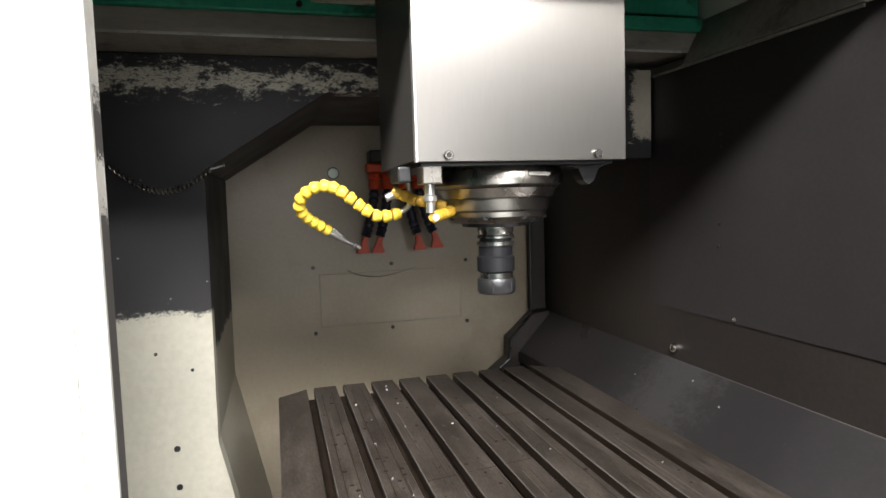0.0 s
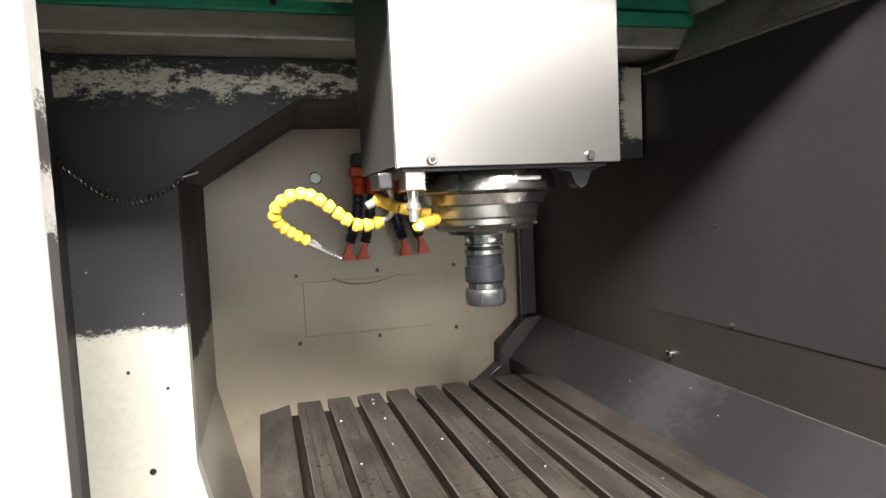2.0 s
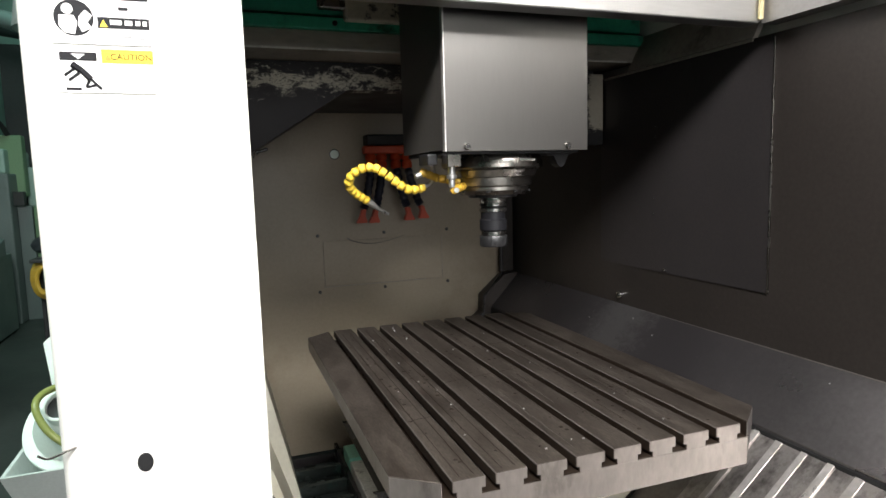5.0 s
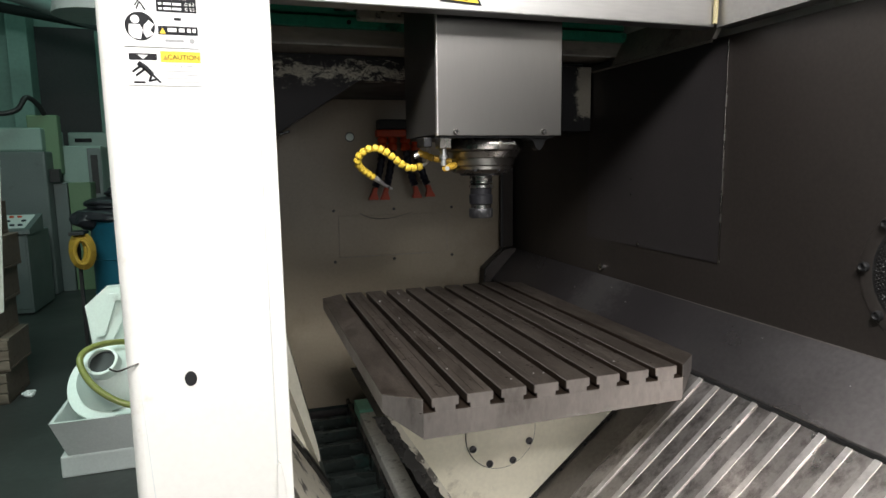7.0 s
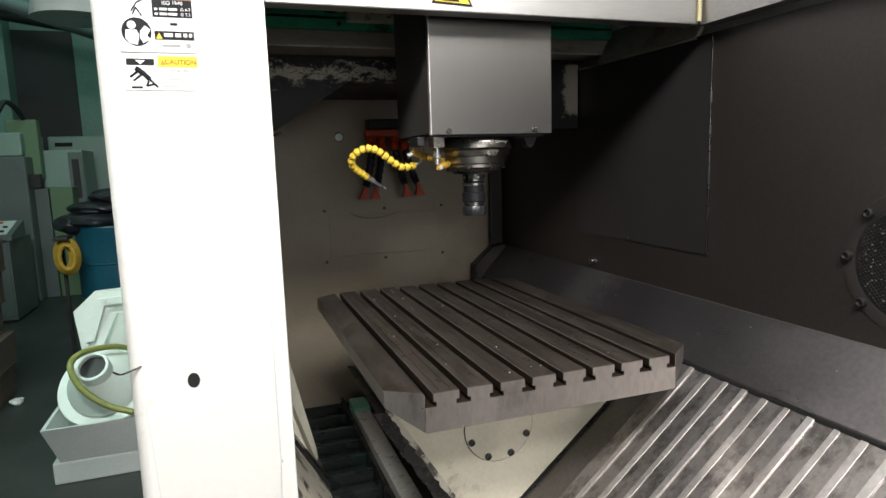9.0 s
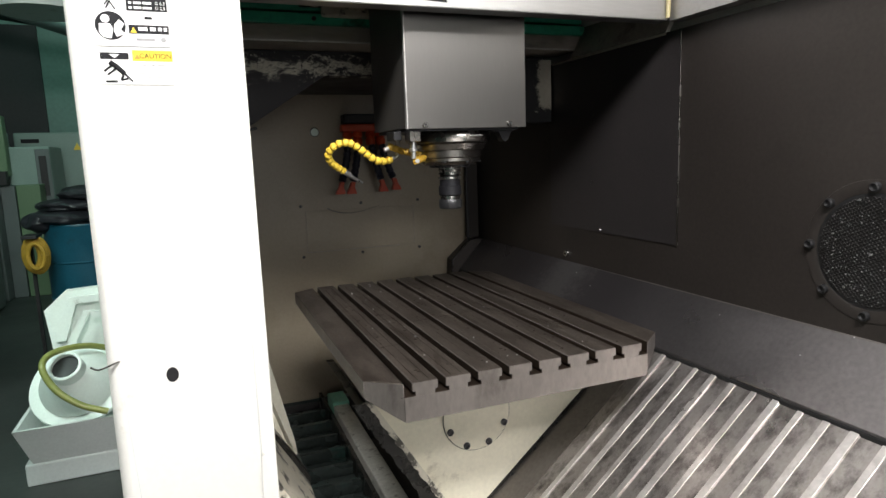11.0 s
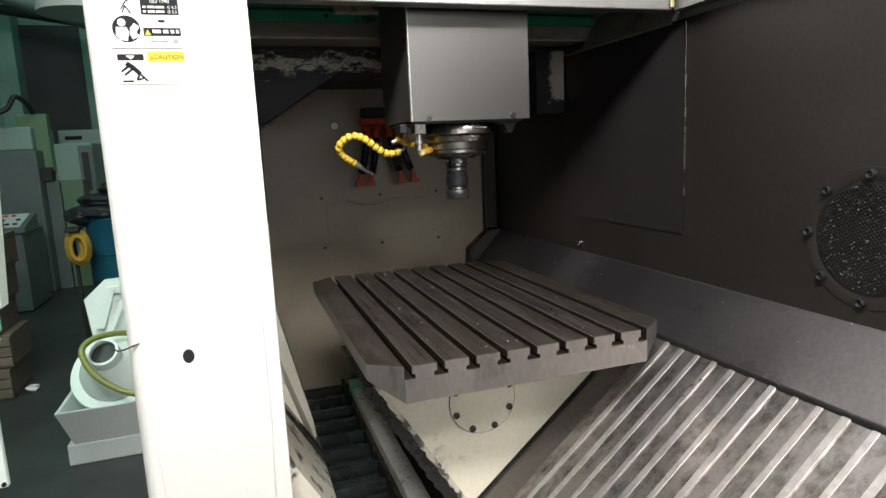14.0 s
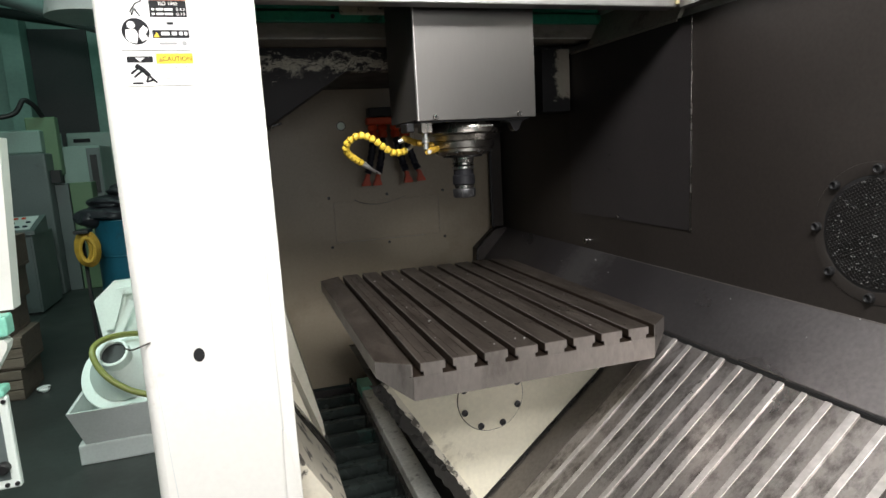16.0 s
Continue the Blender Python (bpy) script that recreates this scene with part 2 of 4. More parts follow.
M["ceiling"] = mat("grey_ceiling", (0.30, 0.33, 0.31), 0.8, 0, 0.1, 1, 20, 0.05)
M["wood"] = mat("old_pallet_wood", (0.13, 0.105, 0.08), 0.75, 0, 0.3, 6, 60, 0.3, (0.07, 0.05, 0.035), 0.25, 8, (0.4, 3, 3))
M["cab_grey"] = mat("grey_green_cabinet", (0.115, 0.14, 0.138), 0.45, 0, 0.1, 3, 60, 0.04, (0.08, 0.09, 0.08), 0.12, 5)
M["cab_light"] = mat("pale_green_machine", (0.23, 0.32, 0.285), 0.45, 0, 0.1, 3, 60, 0.04)
M["cab_olive"] = mat("olive_green_panel", (0.12, 0.20, 0.11), 0.5, 0, 0.1, 3, 60, 0.04)
M["blue"] = mat("blue_drum_paint", (0.01, 0.09, 0.14), 0.4, 0, 0.15, 5, 60, 0.05, (0.03, 0.03, 0.03), 0.12, 6)
M["sack"] = mat("black_sack", (0.02, 0.021, 0.026), 0.4, 0, 0.3, 9, 60, 0.4)
M["coil"] = mat("ochre_hose", (0.42, 0.26, 0.03), 0.5, 0, 0.15, 12, 80, 0.05)
M["hose_green"] = mat("olive_clear_hose", (0.26, 0.28, 0.08), 0.35, 0, 0.12, 10, 80, 0.03)
M["filter"] = mat("mint_white_enamel", (0.80, 0.87, 0.82), 0.4, 0, 0.05, 4, 80, 0.03, (0.3, 0.3, 0.25), 0.04, 6)
M["tray"] = mat("grey_white_tray", (0.64, 0.67, 0.66), 0.42, 0, 0.08, 4, 80, 0.03, (0.25, 0.25, 0.23), 0.1, 5)
M["tube"] = bpy.data.materials.new("lamp_tube")
M["tube"].use_nodes = True
M["tube"].node_tree.nodes["Principled BSDF"].inputs["Emission Color"].default_value = (1.0, 0.96, 0.9, 1)
M["tube"].node_tree.nodes["Principled BSDF"].inputs["Emission Strength"].default_value = 6


# ---- mesh helpers ----
def mesh_of(name, bm, material, smooth=False):
    me = bpy.data.meshes.new(name)
    bm.normal_update()
    bm.to_mesh(me)
    bm.free()
    me.materials.append(M[material])
    if smooth:
        me.polygons.foreach_set("use_smooth", [True] * len(me.polygons))
        me.set_sharp_from_angle(angle=radians(38))
    return me


def part(name, bm, material, parent, label="", smooth=False):
    ob = new(name, mesh_of(name, bm, material, smooth))
    if parent is not None:
        ob.parent = parent
    return tagged(ob, label)


def thing(name, label, category, group="", kind=""):
    return tagged(new(name), label, category, group, kind)


def solid(name, bm, material, label, category="", kind="structure", smooth=False, group=""):
    return tagged(new(name, mesh_of(name, bm, material, smooth)), label, category, group, kind)


def box(x0, x1, y0, y1, z0, z1, bevel=0.0, bm=None):
    own = bmesh.new()
    bmesh.ops.create_cube(own, size=1, matrix=Matrix.Translation(((x0 + x1) / 2, (y0 + y1) / 2, (z0 + z1) / 2)) @ Matrix.Diagonal((x1 - x0, y1 - y0, z1 - z0, 1)))
    if bevel:
        bmesh.ops.bevel(own, geom=own.edges[:], offset=bevel, segments=2, affect="EDGES", profile=0.5)
    if bm is None:
        return own
    tmp = bpy.data.meshes.new("tmp")
    own.to_mesh(tmp)
    own.free()
    bm.from_mesh(tmp)
    bpy.data.meshes.remove(tmp)
    return bm


def prism(points, a, b, axis="Y", bm=None):
    """A polygon of (u, v) pairs pushed from a to b along an axis. Y: (x, z); X: (y, z); Z: (x, y)."""
    bm = bm or bmesh.new()
    put = {"Y": lambda u, v, w: (u, w, v), "X": lambda u, v, w: (w, u, v), "Z": lambda u, v, w: (u, v, w)}[axis]
    lo = [bm.verts.new(put(u, v, a)) for u, v in points]
    hi = [bm.verts.new(put(u, v, b)) for u, v in points]
    n = len(points)
    faces = [bm.faces.new(lo), bm.faces.new(hi[::-1])]
    for i in range(n):
        faces.append(bm.faces.new((lo[i], hi[i], hi[(i + 1) % n], lo[(i + 1) % n])))
    bmesh.ops.recalc_face_normals(bm, faces=faces)
    return bm


def lathe(profile, centre, segs=40, axis="Z", bm=None):
    """A turned body: (height, radius) pairs round an axis through centre."""
    bm = bm or bmesh.new()
    cx, cy, cz = centre
    rings = []
    for h, r in profile:
        ring = []
        for i in range(segs):
            c, s = r * math.cos(2 * math.pi * i / segs), r * math.sin(2 * math.pi * i / segs)
            ring.append(bm.verts.new({"Z": (cx + c, cy + s, cz + h), "Y": (cx + c, cy + h, cz + s), "X": (cx + h, cy + c, cz + s)}[axis]))
        rings.append(ring)
    faces = []
    for p, q in zip(rings, rings[1:]):
        for i in range(segs):
            faces.append(bm.faces.new((p[i], p[(i + 1) % segs], q[(i + 1) % segs], q[i])))
    faces += [bm.faces.new(rings[0][::-1]), bm.faces.new(rings[-1])]
    bmesh.ops.recalc_face_normals(bm, faces=faces)
    return bm


def smooth_path(points, steps=8):
    pts = [Vector(p) for p in points]
    ext = [2 * pts[0] - pts[1]] + pts + [2 * pts[-1] - pts[-2]]
    out = []
    for i in range(1, len(ext) - 2):
        p0, p1, p2, p3 = ext[i - 1:i + 3]
        for k in range(steps):
            t = k / steps
            out.append(0.5 * (2 * p1 + (p2 - p0) * t + (2 * p0 - 5 * p1 + 4 * p2 - p3) * t * t + (3 * p1 - p0 - 3 * p2 + p3) * t ** 3))
    return out + [pts[-1]]


def tube(points, radius, segs=10, bm=None, radii=None):
    bm = bm or bmesh.new()
    pts = [Vector(p) for p in points]
    up = Vector((0.13, 0.31, 0.94))
    rings, faces = [], []
    for i, p in enumerate(pts):
        d = (pts[min(i + 1, len(pts) - 1)] - pts[max(i - 1, 0)]).normalized()
        u = d.cross(up)
        if u.length < 1e-3:
            u = d.cross(Vector((1, 0, 0)))
        u.normalize()
        v = d.cross(u)
        r = radii[i] if radii else radius
        rings.append([bm.verts.new(p + r * (math.cos(2 * math.pi * k / segs) * u + math.sin(2 * math.pi * k / segs) * v)) for k in range(segs)])
    for p, q in zip(rings, rings[1:]):
        for k in range(segs):
            faces.append(bm.faces.new((p[k], p[(k + 1) % segs], q[(k + 1) % segs], q[k])))
    faces += [bm.faces.new(rings[0][::-1]), bm.faces.new(rings[-1])]
    bmesh.ops.recalc_face_normals(bm, faces=faces)
    return bm


def screw(name, place, axis, radius, parent, label="socket-head screw", material="chrome"):
    """A socket-head screw whose head stands out along -axis."""
    x, y, z = place
    h = radius * 0.9
    prof = [(0, radius), (-h * 0.8, radius), (-h, radius * 0.85), (-h, radius * 0.5), (-h * 0.4, radius * 0.45)]
    return part(name, lathe(prof, (x, y, z), 14, axis), material, parent, label, True)


def text_mesh(words, size):
    cu = bpy.data.curves.new("words", "FONT")
    cu.body, cu.size, cu.align_x, cu.align_y, cu.extrude = words, size, "CENTER", "CENTER", 0.0002
    ob = bpy.data.objects.new("words", cu)
    scene.collection.objects.link(ob)
    me = bpy.data.meshes.new_from_object(ob.evaluated_get(bpy.context.evaluated_depsgraph_get()))
    bpy.data.objects.remove(ob)
    return me


# ---- the workshop round the machine ----
solid("floor", box(-6.2, 5.2, -5.2, 10.2, -0.15, 0), "concrete", "dark oil-stained concrete workshop floor", "floor")
solid("wall_north", box(-6.2, 5.2, 10.0, 10.2, 0.004, 5.2), "plaster", "teal plastered workshop wall", "wall")
solid("wall_south", box(-6.2, 5.2, -5.2, -5.0, 0.004, 5.2), "plaster", "teal plastered workshop wall behind the aisle", "wall")
# Unseen window, added to house the low fill light.
win = thing("window_1", "unseen fill window added in the wall behind the camera", "window", kind="structure")
part("window_pane", box(-1.6, 1.4, -4.99, -4.975, 1.35, 2.65), "pane", win, "pane of the added fill window")
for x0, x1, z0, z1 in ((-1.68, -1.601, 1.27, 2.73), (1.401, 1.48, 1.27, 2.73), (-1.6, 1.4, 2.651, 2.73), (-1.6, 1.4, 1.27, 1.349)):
    part("window_frame", box(x0, x1, -4.999, -4.95, z0, z1, 0.004), "white", win, "white frame of the added fill window")
solid("wall_west", box(-6.2, -6.0, -4.99, 9.99, 0.004, 5.2), "plaster", "teal plastered workshop side wall", "wall")
solid("wall_east", box(5.0, 5.2, -4.99, 9.99, 0.004, 5.2), "plaster", "teal plastered workshop side wall", "wall")
solid("ceiling", box(-6.2, 5.2, -5.2, 10.2, 5.21, 5.35), "ceiling", "grey workshop ceiling", "ceiling")

# ---- the enclosure ----
RX = 0.665
BY = 1.845
PY = 1.258
right = solid("wall_right", box(RX, RX + 0.05, -0.3, BY + 0.05, 0.3, 1.722), "wall_dark", "dark grey oily sheet-metal enclosure side wall", "wall")
back = solid("wall_back", box(-0.6, RX - 0.002, BY, BY + 0.05, 0.445, 2.0), "beige", "cream enamelled rear wall of the machine with oil smears", "wall")
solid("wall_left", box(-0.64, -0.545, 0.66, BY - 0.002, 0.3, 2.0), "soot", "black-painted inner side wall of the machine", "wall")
# Unseen sheet, added to keep lamp light from entering from above.
solid("ceiling_inner", box(-0.64, 0.9, 0.63, BY, 2.004, 2.05), "soot", "unseen dark sheet added to block light above the working space", "ceiling")
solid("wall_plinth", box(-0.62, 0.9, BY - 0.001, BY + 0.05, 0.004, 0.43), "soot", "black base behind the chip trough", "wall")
solid("wall_outer", box(RX + 0.051, RX + 0.9, -0.3, 1.9, 0.004, 2.3), "white", "white outer casing of the machine", "wall")

# lower edge of the side wall: the sloping chip ledge
LX, LZ = 0.548, 0.942
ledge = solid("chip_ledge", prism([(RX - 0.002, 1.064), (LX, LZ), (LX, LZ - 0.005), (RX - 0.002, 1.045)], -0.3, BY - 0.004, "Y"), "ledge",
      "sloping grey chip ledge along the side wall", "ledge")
part("worn_joint", tube([(RX - 0.003, -0.29, 1.0625), (RX - 0.003, 0.55, 1.0628), (RX - 0.003, 1.06, 1.0625)], 0.0022, 6, radii=[0.0012, 0.0014, 0.0006]), "iron_end", ledge, "pale line along the joint with the wall")
# Black strip stands in for the shade in the gap below the ledge.
solid("ledge_gap", box(LX - 0.005, LX + 0.03, -0.3, BY - 0.006, LZ - 0.034, LZ - 0.0055), "black", "black strip painting the shaded gap under the chip ledge", "seal")

# overlapping sheet on the side wall
p = thing("side_cover_plate", "blue-grey cover sheet on the dark enclosure side wall", "panel")
part("plate", prism([(RX - 0.0034, 0.604), (RX - 0.0005, 0.604), (RX - 0.0005, 1.22), (RX - 0.0007, 1.22)], 1.18, 1.715, "Z"), "plate_blue", p)
part("edge_strip", box(RX - 0.0048, RX - 0.0008, 0.6004, 0.6036, 1.178, 1.71, 0.0006), "grey_steel", p, "bright sheet edge")
screw("bolt", (RX, 1.121, 1.089), "X", 0.011, right, "bright hexagon bolt")
screw("bolt", (RX - 0.005, 0.926, 1.19), "X", 0.004, p, "small bright rivet")

for yy, zz in ((0.971, 1.561), (0.972, 1.537), (0.975, 1.378), (0.976, 1.333)):
    screw("rivet", (RX - 0.0012, yy, zz), "X", 0.003, p, "small dull rivet", "gunmetal")

# rear wall fittings
for i, (x, z) in enumerate([(-0.105, 1.25), (0.14, 1.25), (0.388, 1.249), (-0.106, 1.045), (0.137, 1.045), (0.388, 1.046)]):
    screw("bolt", (x, BY, z), "Y", 0.006, back, "dark sunk bolt", "gunmetal")
hatch = thing("access_panel", "cream rectangular access panel screwed to the rear wall", "panel")
part("plate", box(-0.087, 0.366, BY - 0.0035, BY - 0.0005, 1.064, 1.228, 0.001), "beige", hatch)
part("joint", box(-0.0880, -0.0873, BY - 0.0038, BY - 0.0005, 1.064, 1.228), "soffit", hatch)
part("joint", box(0.3663, 0.3670, BY - 0.0038, BY - 0.0005, 1.064, 1.228), "soffit", hatch)
part("joint", box(-0.088, 0.30, BY - 0.0042, BY - 0.0005, 1.0605, 1.0625), "soffit", hatch, "oily dark lower joint")
arc = [(0.0 + 0.022 * k, BY - 0.0042, 1.236 - 0.025 * math.sin(math.pi * (k / 10) ** 0.8)) for k in range(11)]
part("scrape_mark", tube(arc, 0.002, 6, radii=[0.0025 - 0.00018 * k for k in range(11)]), "iron_end", back, "curved dark scrape")
w = thing("sight_glass", "round sight glass painted pale green as if lit from behind", "sight glass")
part("lens", lathe([(0, 0.0155), (-0.004, 0.0155), (-0.006, 0.012)], (-0.031, BY - 0.0005, 1.539), 24, "Y"), "glassy", w, "", True)
part("rim", lathe([(-0.0003, 0.0185), (-0.003, 0.0185), (-0.0035, 0.0165)], (-0.031, BY - 0.0005, 1.539), 24, "Y"), "gunmetal", w, "", True)

# portal frame with the eight-cornered opening
por = thing("portal_frame", "cream portal casting with ragged black paint round the opening", "machine frame", kind="structure")
part("front_face", prism([(-0.544, 0.35), (-0.544, 1.752), (RX - 0.004, 1.752), (RX - 0.004, 1.53), (0.56, 1.53), (0.5, 1.682), (-0.093, 1.682), (-0.346, 1.521), (-0.35, 0.95), (-0.262, 0.55), (-0.24, 0.35)], PY, PY + 0.05), "portal", por, "cream casting, black above a ragged edge")
part("left_reveal", prism([(-0.43, 0.35), (-0.43, 1.52), (-0.346, 1.52), (-0.35, 0.95), (-0.262, 0.55), (-0.24, 0.35)], PY + 0.051, BY - 0.003), "reveal", por, "grey inner side of the opening")
part("top_reveal", prism([(-0.43, 1.523), (-0.43, 1.75), (RX - 0.006, 1.75), (RX - 0.006, 1.684), (-0.09, 1.684), (-0.344, 1.523)], PY + 0.051, BY - 0.003), "soot", por, "black upper slope of the opening")
part("pilaster", box(0.555, RX - 0.006, PY - 0.055, PY - 0.001, 1.53, 1.735, 0.002), "pilaster", por, "cream block with black soot stain and painted shade")
part("corner_gusset", prism([(0.657, 1.068), (0.604, 1.062), (0.515, 0.985), (0.512, 0.92), (0.435, 0.862), (0.552, 0.86), (0.566, 0.955), (0.657, 1.035)], BY - 0.06, BY - 0.004), "wall_dark", por, "dark folded corner sheet")
part("corner_strip", box(0.604, RX - 0.006, BY - 0.03, BY - 0.004, 1.07, 1.68, 0.003), "wall_dark", por, "dark corner strip")
part("corner_lip", tube([(0.604, BY - 0.034, 1.68), (0.604, BY - 0.034, 1.06), (0.513, BY - 0.065, 0.985), (0.510, BY - 0.065, 0.92), (0.437, BY - 0.065, 0.865)], 0.006, 8), "gunmetal", por, "dark edge lip")
# Holes are black discs on the face, painting the dark of their depth.
for x, z in ((-0.431, 0.948), (-0.431, 0.866), (-0.392, 1.111), (-0.46, 1.15)):
    r = 0.0065 if z < 1 else 0.0035
    part("bolt_hole", lathe([(0.0, r), (-0.0015, r), (-0.002, r * 0.7)], (x, PY - 0.0004, z), 12, "Y"), "black", por)

# pleated bellows under the roof
bel = thing("roof_bellows", "dark grey pleated bellows under the machine roof", "bellows", kind="structure")
for x0, x1, nm in ((-0.54, -0.06, "left_pleats"), (0.285, RX - 0.05, "right_pleats")):
    zig = [(0.665 + 0.011 * k, 1.925 + (0.008 if k % 2 else 0)) for k in range(38)]
    part(nm, prism(zig + [(zig[-1][0], 1.95), (zig[0][0], 1.95)], x0, x1, "X"), "soffit", bel)

# soffit, fascia and green guide rail above the opening
top = thing("cross_beam", "dark steel cross beam with green painted guide rails", "machine beam", kind="structure")
part("soffit", box(-0.60, RX + 0.045, 1.1, PY - 0.004, 1.753, 1.757), "soffit", top, "dark soffit sheet")
part("fascia", box(-0.60, RX + 0.045, 1.094, 1.1, 1.750, 1.792), "fascia", top, "grey fascia strip")
part("bright_edge", box(-0.60, RX - 0.006, 1.0905, 1.0935, 1.748, 1.7525), "rail", top, "bright lower edge")
part("lower_rail", box(-0.60, RX + 0.045, 1.085, 1.12, 1.794, 1.822, 0.003), "green", top, "green rail")
part("upper_rail", box(-0.60, RX + 0.045, 1.10, 1.14, 1.830, 1.90, 0.003), "green", top, "green upper rail")
part("rear_plate", box(-0.60, RX - 0.004, 1.142, 1.16, 1.79, 2.0), "soot", top)
part("bracket", box(-0.13, 0.02, 1.06, 1.09, 1.812, 1.90, 0.006), "cream_worn", top, "chipped cream bracket")
part("bracket_foot", box(-0.19, -0.10, 1.062, 1.085, 1.835, 1.875, 0.004), "grey_steel", top)
for x in (-0.44, -0.15, 0.45):
    screw("bolt", (x, 1.085, 1.808), "Y", 0.006, top, "dark bolt", "gunmetal")
# roof bellows beside the cross beam
roof = thing("roof_bellows", "dark folded bellows under the machine roof", "bellows", kind="structure")
for k in range(11):
    y = 0.66 + 0.038 * k
    part("fold", prism([(y, 1.93), (y + 0.019, 1.905), (y + 0.036, 1.93)], -0.1, RX + 0.1, "X"), "soffit", roof)
part("slope_sheet", prism([(RX - 0.002, 1.724), (RX + 0.11, 1.93), (RX + 0.13, 1.93), (RX + 0.01, 1.724)], 0.66, 1.0935), "soffit", roof, "dark sloping sheet above the side wall")
part("slot_shadow", box(RX - 0.004, RX + 0.004, 0.66, 1.2, 1.716, 1.7215), "soffit", roof, "dull folded edge")

# ---- front post, lintel and canopy ----
post = thing("door_post", "white enamelled front post with safety stickers", "machine post", kind="structure")
FY = 0.574
part("front_sheet", prism([(-0.645, 0.02), (-0.640, 2.3), (-0.408, 2.3), (-0.408, 0.02)], FY, FY + 0.05), "white", post)
part("edge_fold", box(-0.4078, -0.379, FY + 0.002, FY + 0.014, 0.02, 2.3, 0.003), "white", post, "white folded edge")
part("inner_return", box(-0.395, -0.3815, FY + 0.0145, FY + 0.05, 0.02, 2.0), "post_inner", post, "paint-chipped inner edge")
part("rounded_side", lathe([(0.02, 0.026), (2.3, 0.026)], (-0.638, FY + 0.026, 0), 24), "white", post, "", True)
part("side_sheet", box(-0.664, -0.63, FY + 0.026, 1.8, 0.02, 2.3), "white", post)
part("seam", prism([(-0.612, 0.02), (-0.614, 0.02), (-0.621, 0.60), (-0.642, 1.06), (-0.6405, 1.06), (-0.6195, 0.60)], FY - 0.0008, FY), "tray", post, "panel seam")
# Grey strip paints the shadow line between sheet and fold.
part("fold_joint", box(-0.4092, -0.4078, FY - 0.0006, FY + 0.0015, 0.02, 2.3), "tray", post, "thin grey strip painting the shadow line of the fold")
# Black oval laid on the sheet paints the dark inside the lock hole.
hole = lathe([(0.0, 0.0108), (-0.0012, 0.0108), (-0.0014, 0.0095)], (0, 0, 0), 24, "Y")
hole.transform(Matrix.Translation((-0.5545, FY, 1.0445)) @ Matrix.Diagonal((1, 1, 1.32, 1)))
part("lock_hole", hole, "black", post, "dark lock hole")
part("wire_hook", tube(smooth_path([(-0.640, FY - 0.001, 1.0835), (-0.655, FY - 0.007, 1.080), (-0.668, FY - 0.010, 1.0765), (-0.676, FY - 0.011, 1.0765), (-0.686, FY - 0.011, 1.0825)], 5), 0.0018, 6), "grey_steel", post, "bent wire hook")
part("seal_strip", prism([(-0.414, 0.5), (-0.374, 0.5), (-0.393, 0.775), (-0.398, 0.826), (-0.4025, 0.853), (-0.4055, 0.858), (-0.4085, 0.853), (-0.411, 0.777)], FY - 0.012, FY - 0.001), "white", post, "curled white seal strip")

lin = thing("lintel", "brushed steel lintel over the loading opening", "lintel", kind="structure")
part("sheet", box(-0.3785, 0.615, 0.598, 0.640, 1.736, 2.3, 0.003), "lintel", lin)
part("sealant", tube([(0.617, 0.592, 2.3), (0.617, 0.592, 1.86), (0.613, 0.593, 1.80), (0.611, 0.593, 1.742)], 0.0055, 8), "sealant", lin, "yellowed bead of sealant")
part("canopy", prism([(0.6, 1.736), (-0.35, 1.736), (-0.35, 2.3), (0.6, 2.3)], 0.622, 0.66, "X"), "canopy", lin, "pale canopy rail along the side wall")

sg = thing("warning_sign", "yellow triangular warning sticker on the lintel", "sticker")
tri = [(-0.052, 1.752), (0.038, 1.748), (-0.005, 1.83)]
part("backing", prism(tri, 0.5965, 0.5975), "sign_black", sg)
cxm, czm = -0.0063, 1.7767
part("face", prism([(cxm + 0.84 * (x - cxm), czm + 0.84 * (z - czm)) for x, z in tri], 0.5955, 0.5962), "sign_yellow", sg)
part("mark", prism([(-0.03, 1.757), (0.008, 1.756), (0.006, 1.763), (-0.012, 1.764), (-0.002, 1.776), (-0.012, 1.778), (-0.022, 1.764), (-0.031, 1.763)], 0.5948, 0.5953), "sign_black", sg)

# stickers on the post
def bar(x0, x1, z0, z1, m, parent, depth, name="bar"):
    return part(name, box(x0, x1, FY - depth, FY - depth + 0.0004, z0, z1), m, parent)


st = thing("safety_sticker", "white sticker with black and orange fields and round sign", "sticker")
bar(-0.622, -0.502, 1.638, 1.80, "sign_white", st, 0.001, "backing")
bar(-0.622, -0.502, 1.6375, 1.6385, "sign_grey", st, 0.0016, "border")
bar(-0.567, -0.5665, 1.638, 1.80, "sign_grey", st, 0.0016, "border")
bar(-0.6222, -0.6215, 1.639, 1.80, "sign_grey", st, 0.0016, "border")
bar(-0.5025, -0.5018, 1.639, 1.80, "sign_grey", st, 0.0016, "border")
bar(-0.567, -0.503, 1.727, 1.80, "sign_orange", st, 0.0016, "field")
bar(-0.5665, -0.503, 1.697, 1.7265, "sign_black", st, 0.0016, "field")
for z in (1.7005, 1.7085):
    bar(-0.563, -0.558, z, z + 0.0035, "sign_white", st, 0.0022)
    bar(-0.555, -0.543, z, z + 0.0038, "sign_white", st, 0.0022)
    bar(-0.541, -0.527, z, z + 0.0038, "sign_white", st, 0.0022)
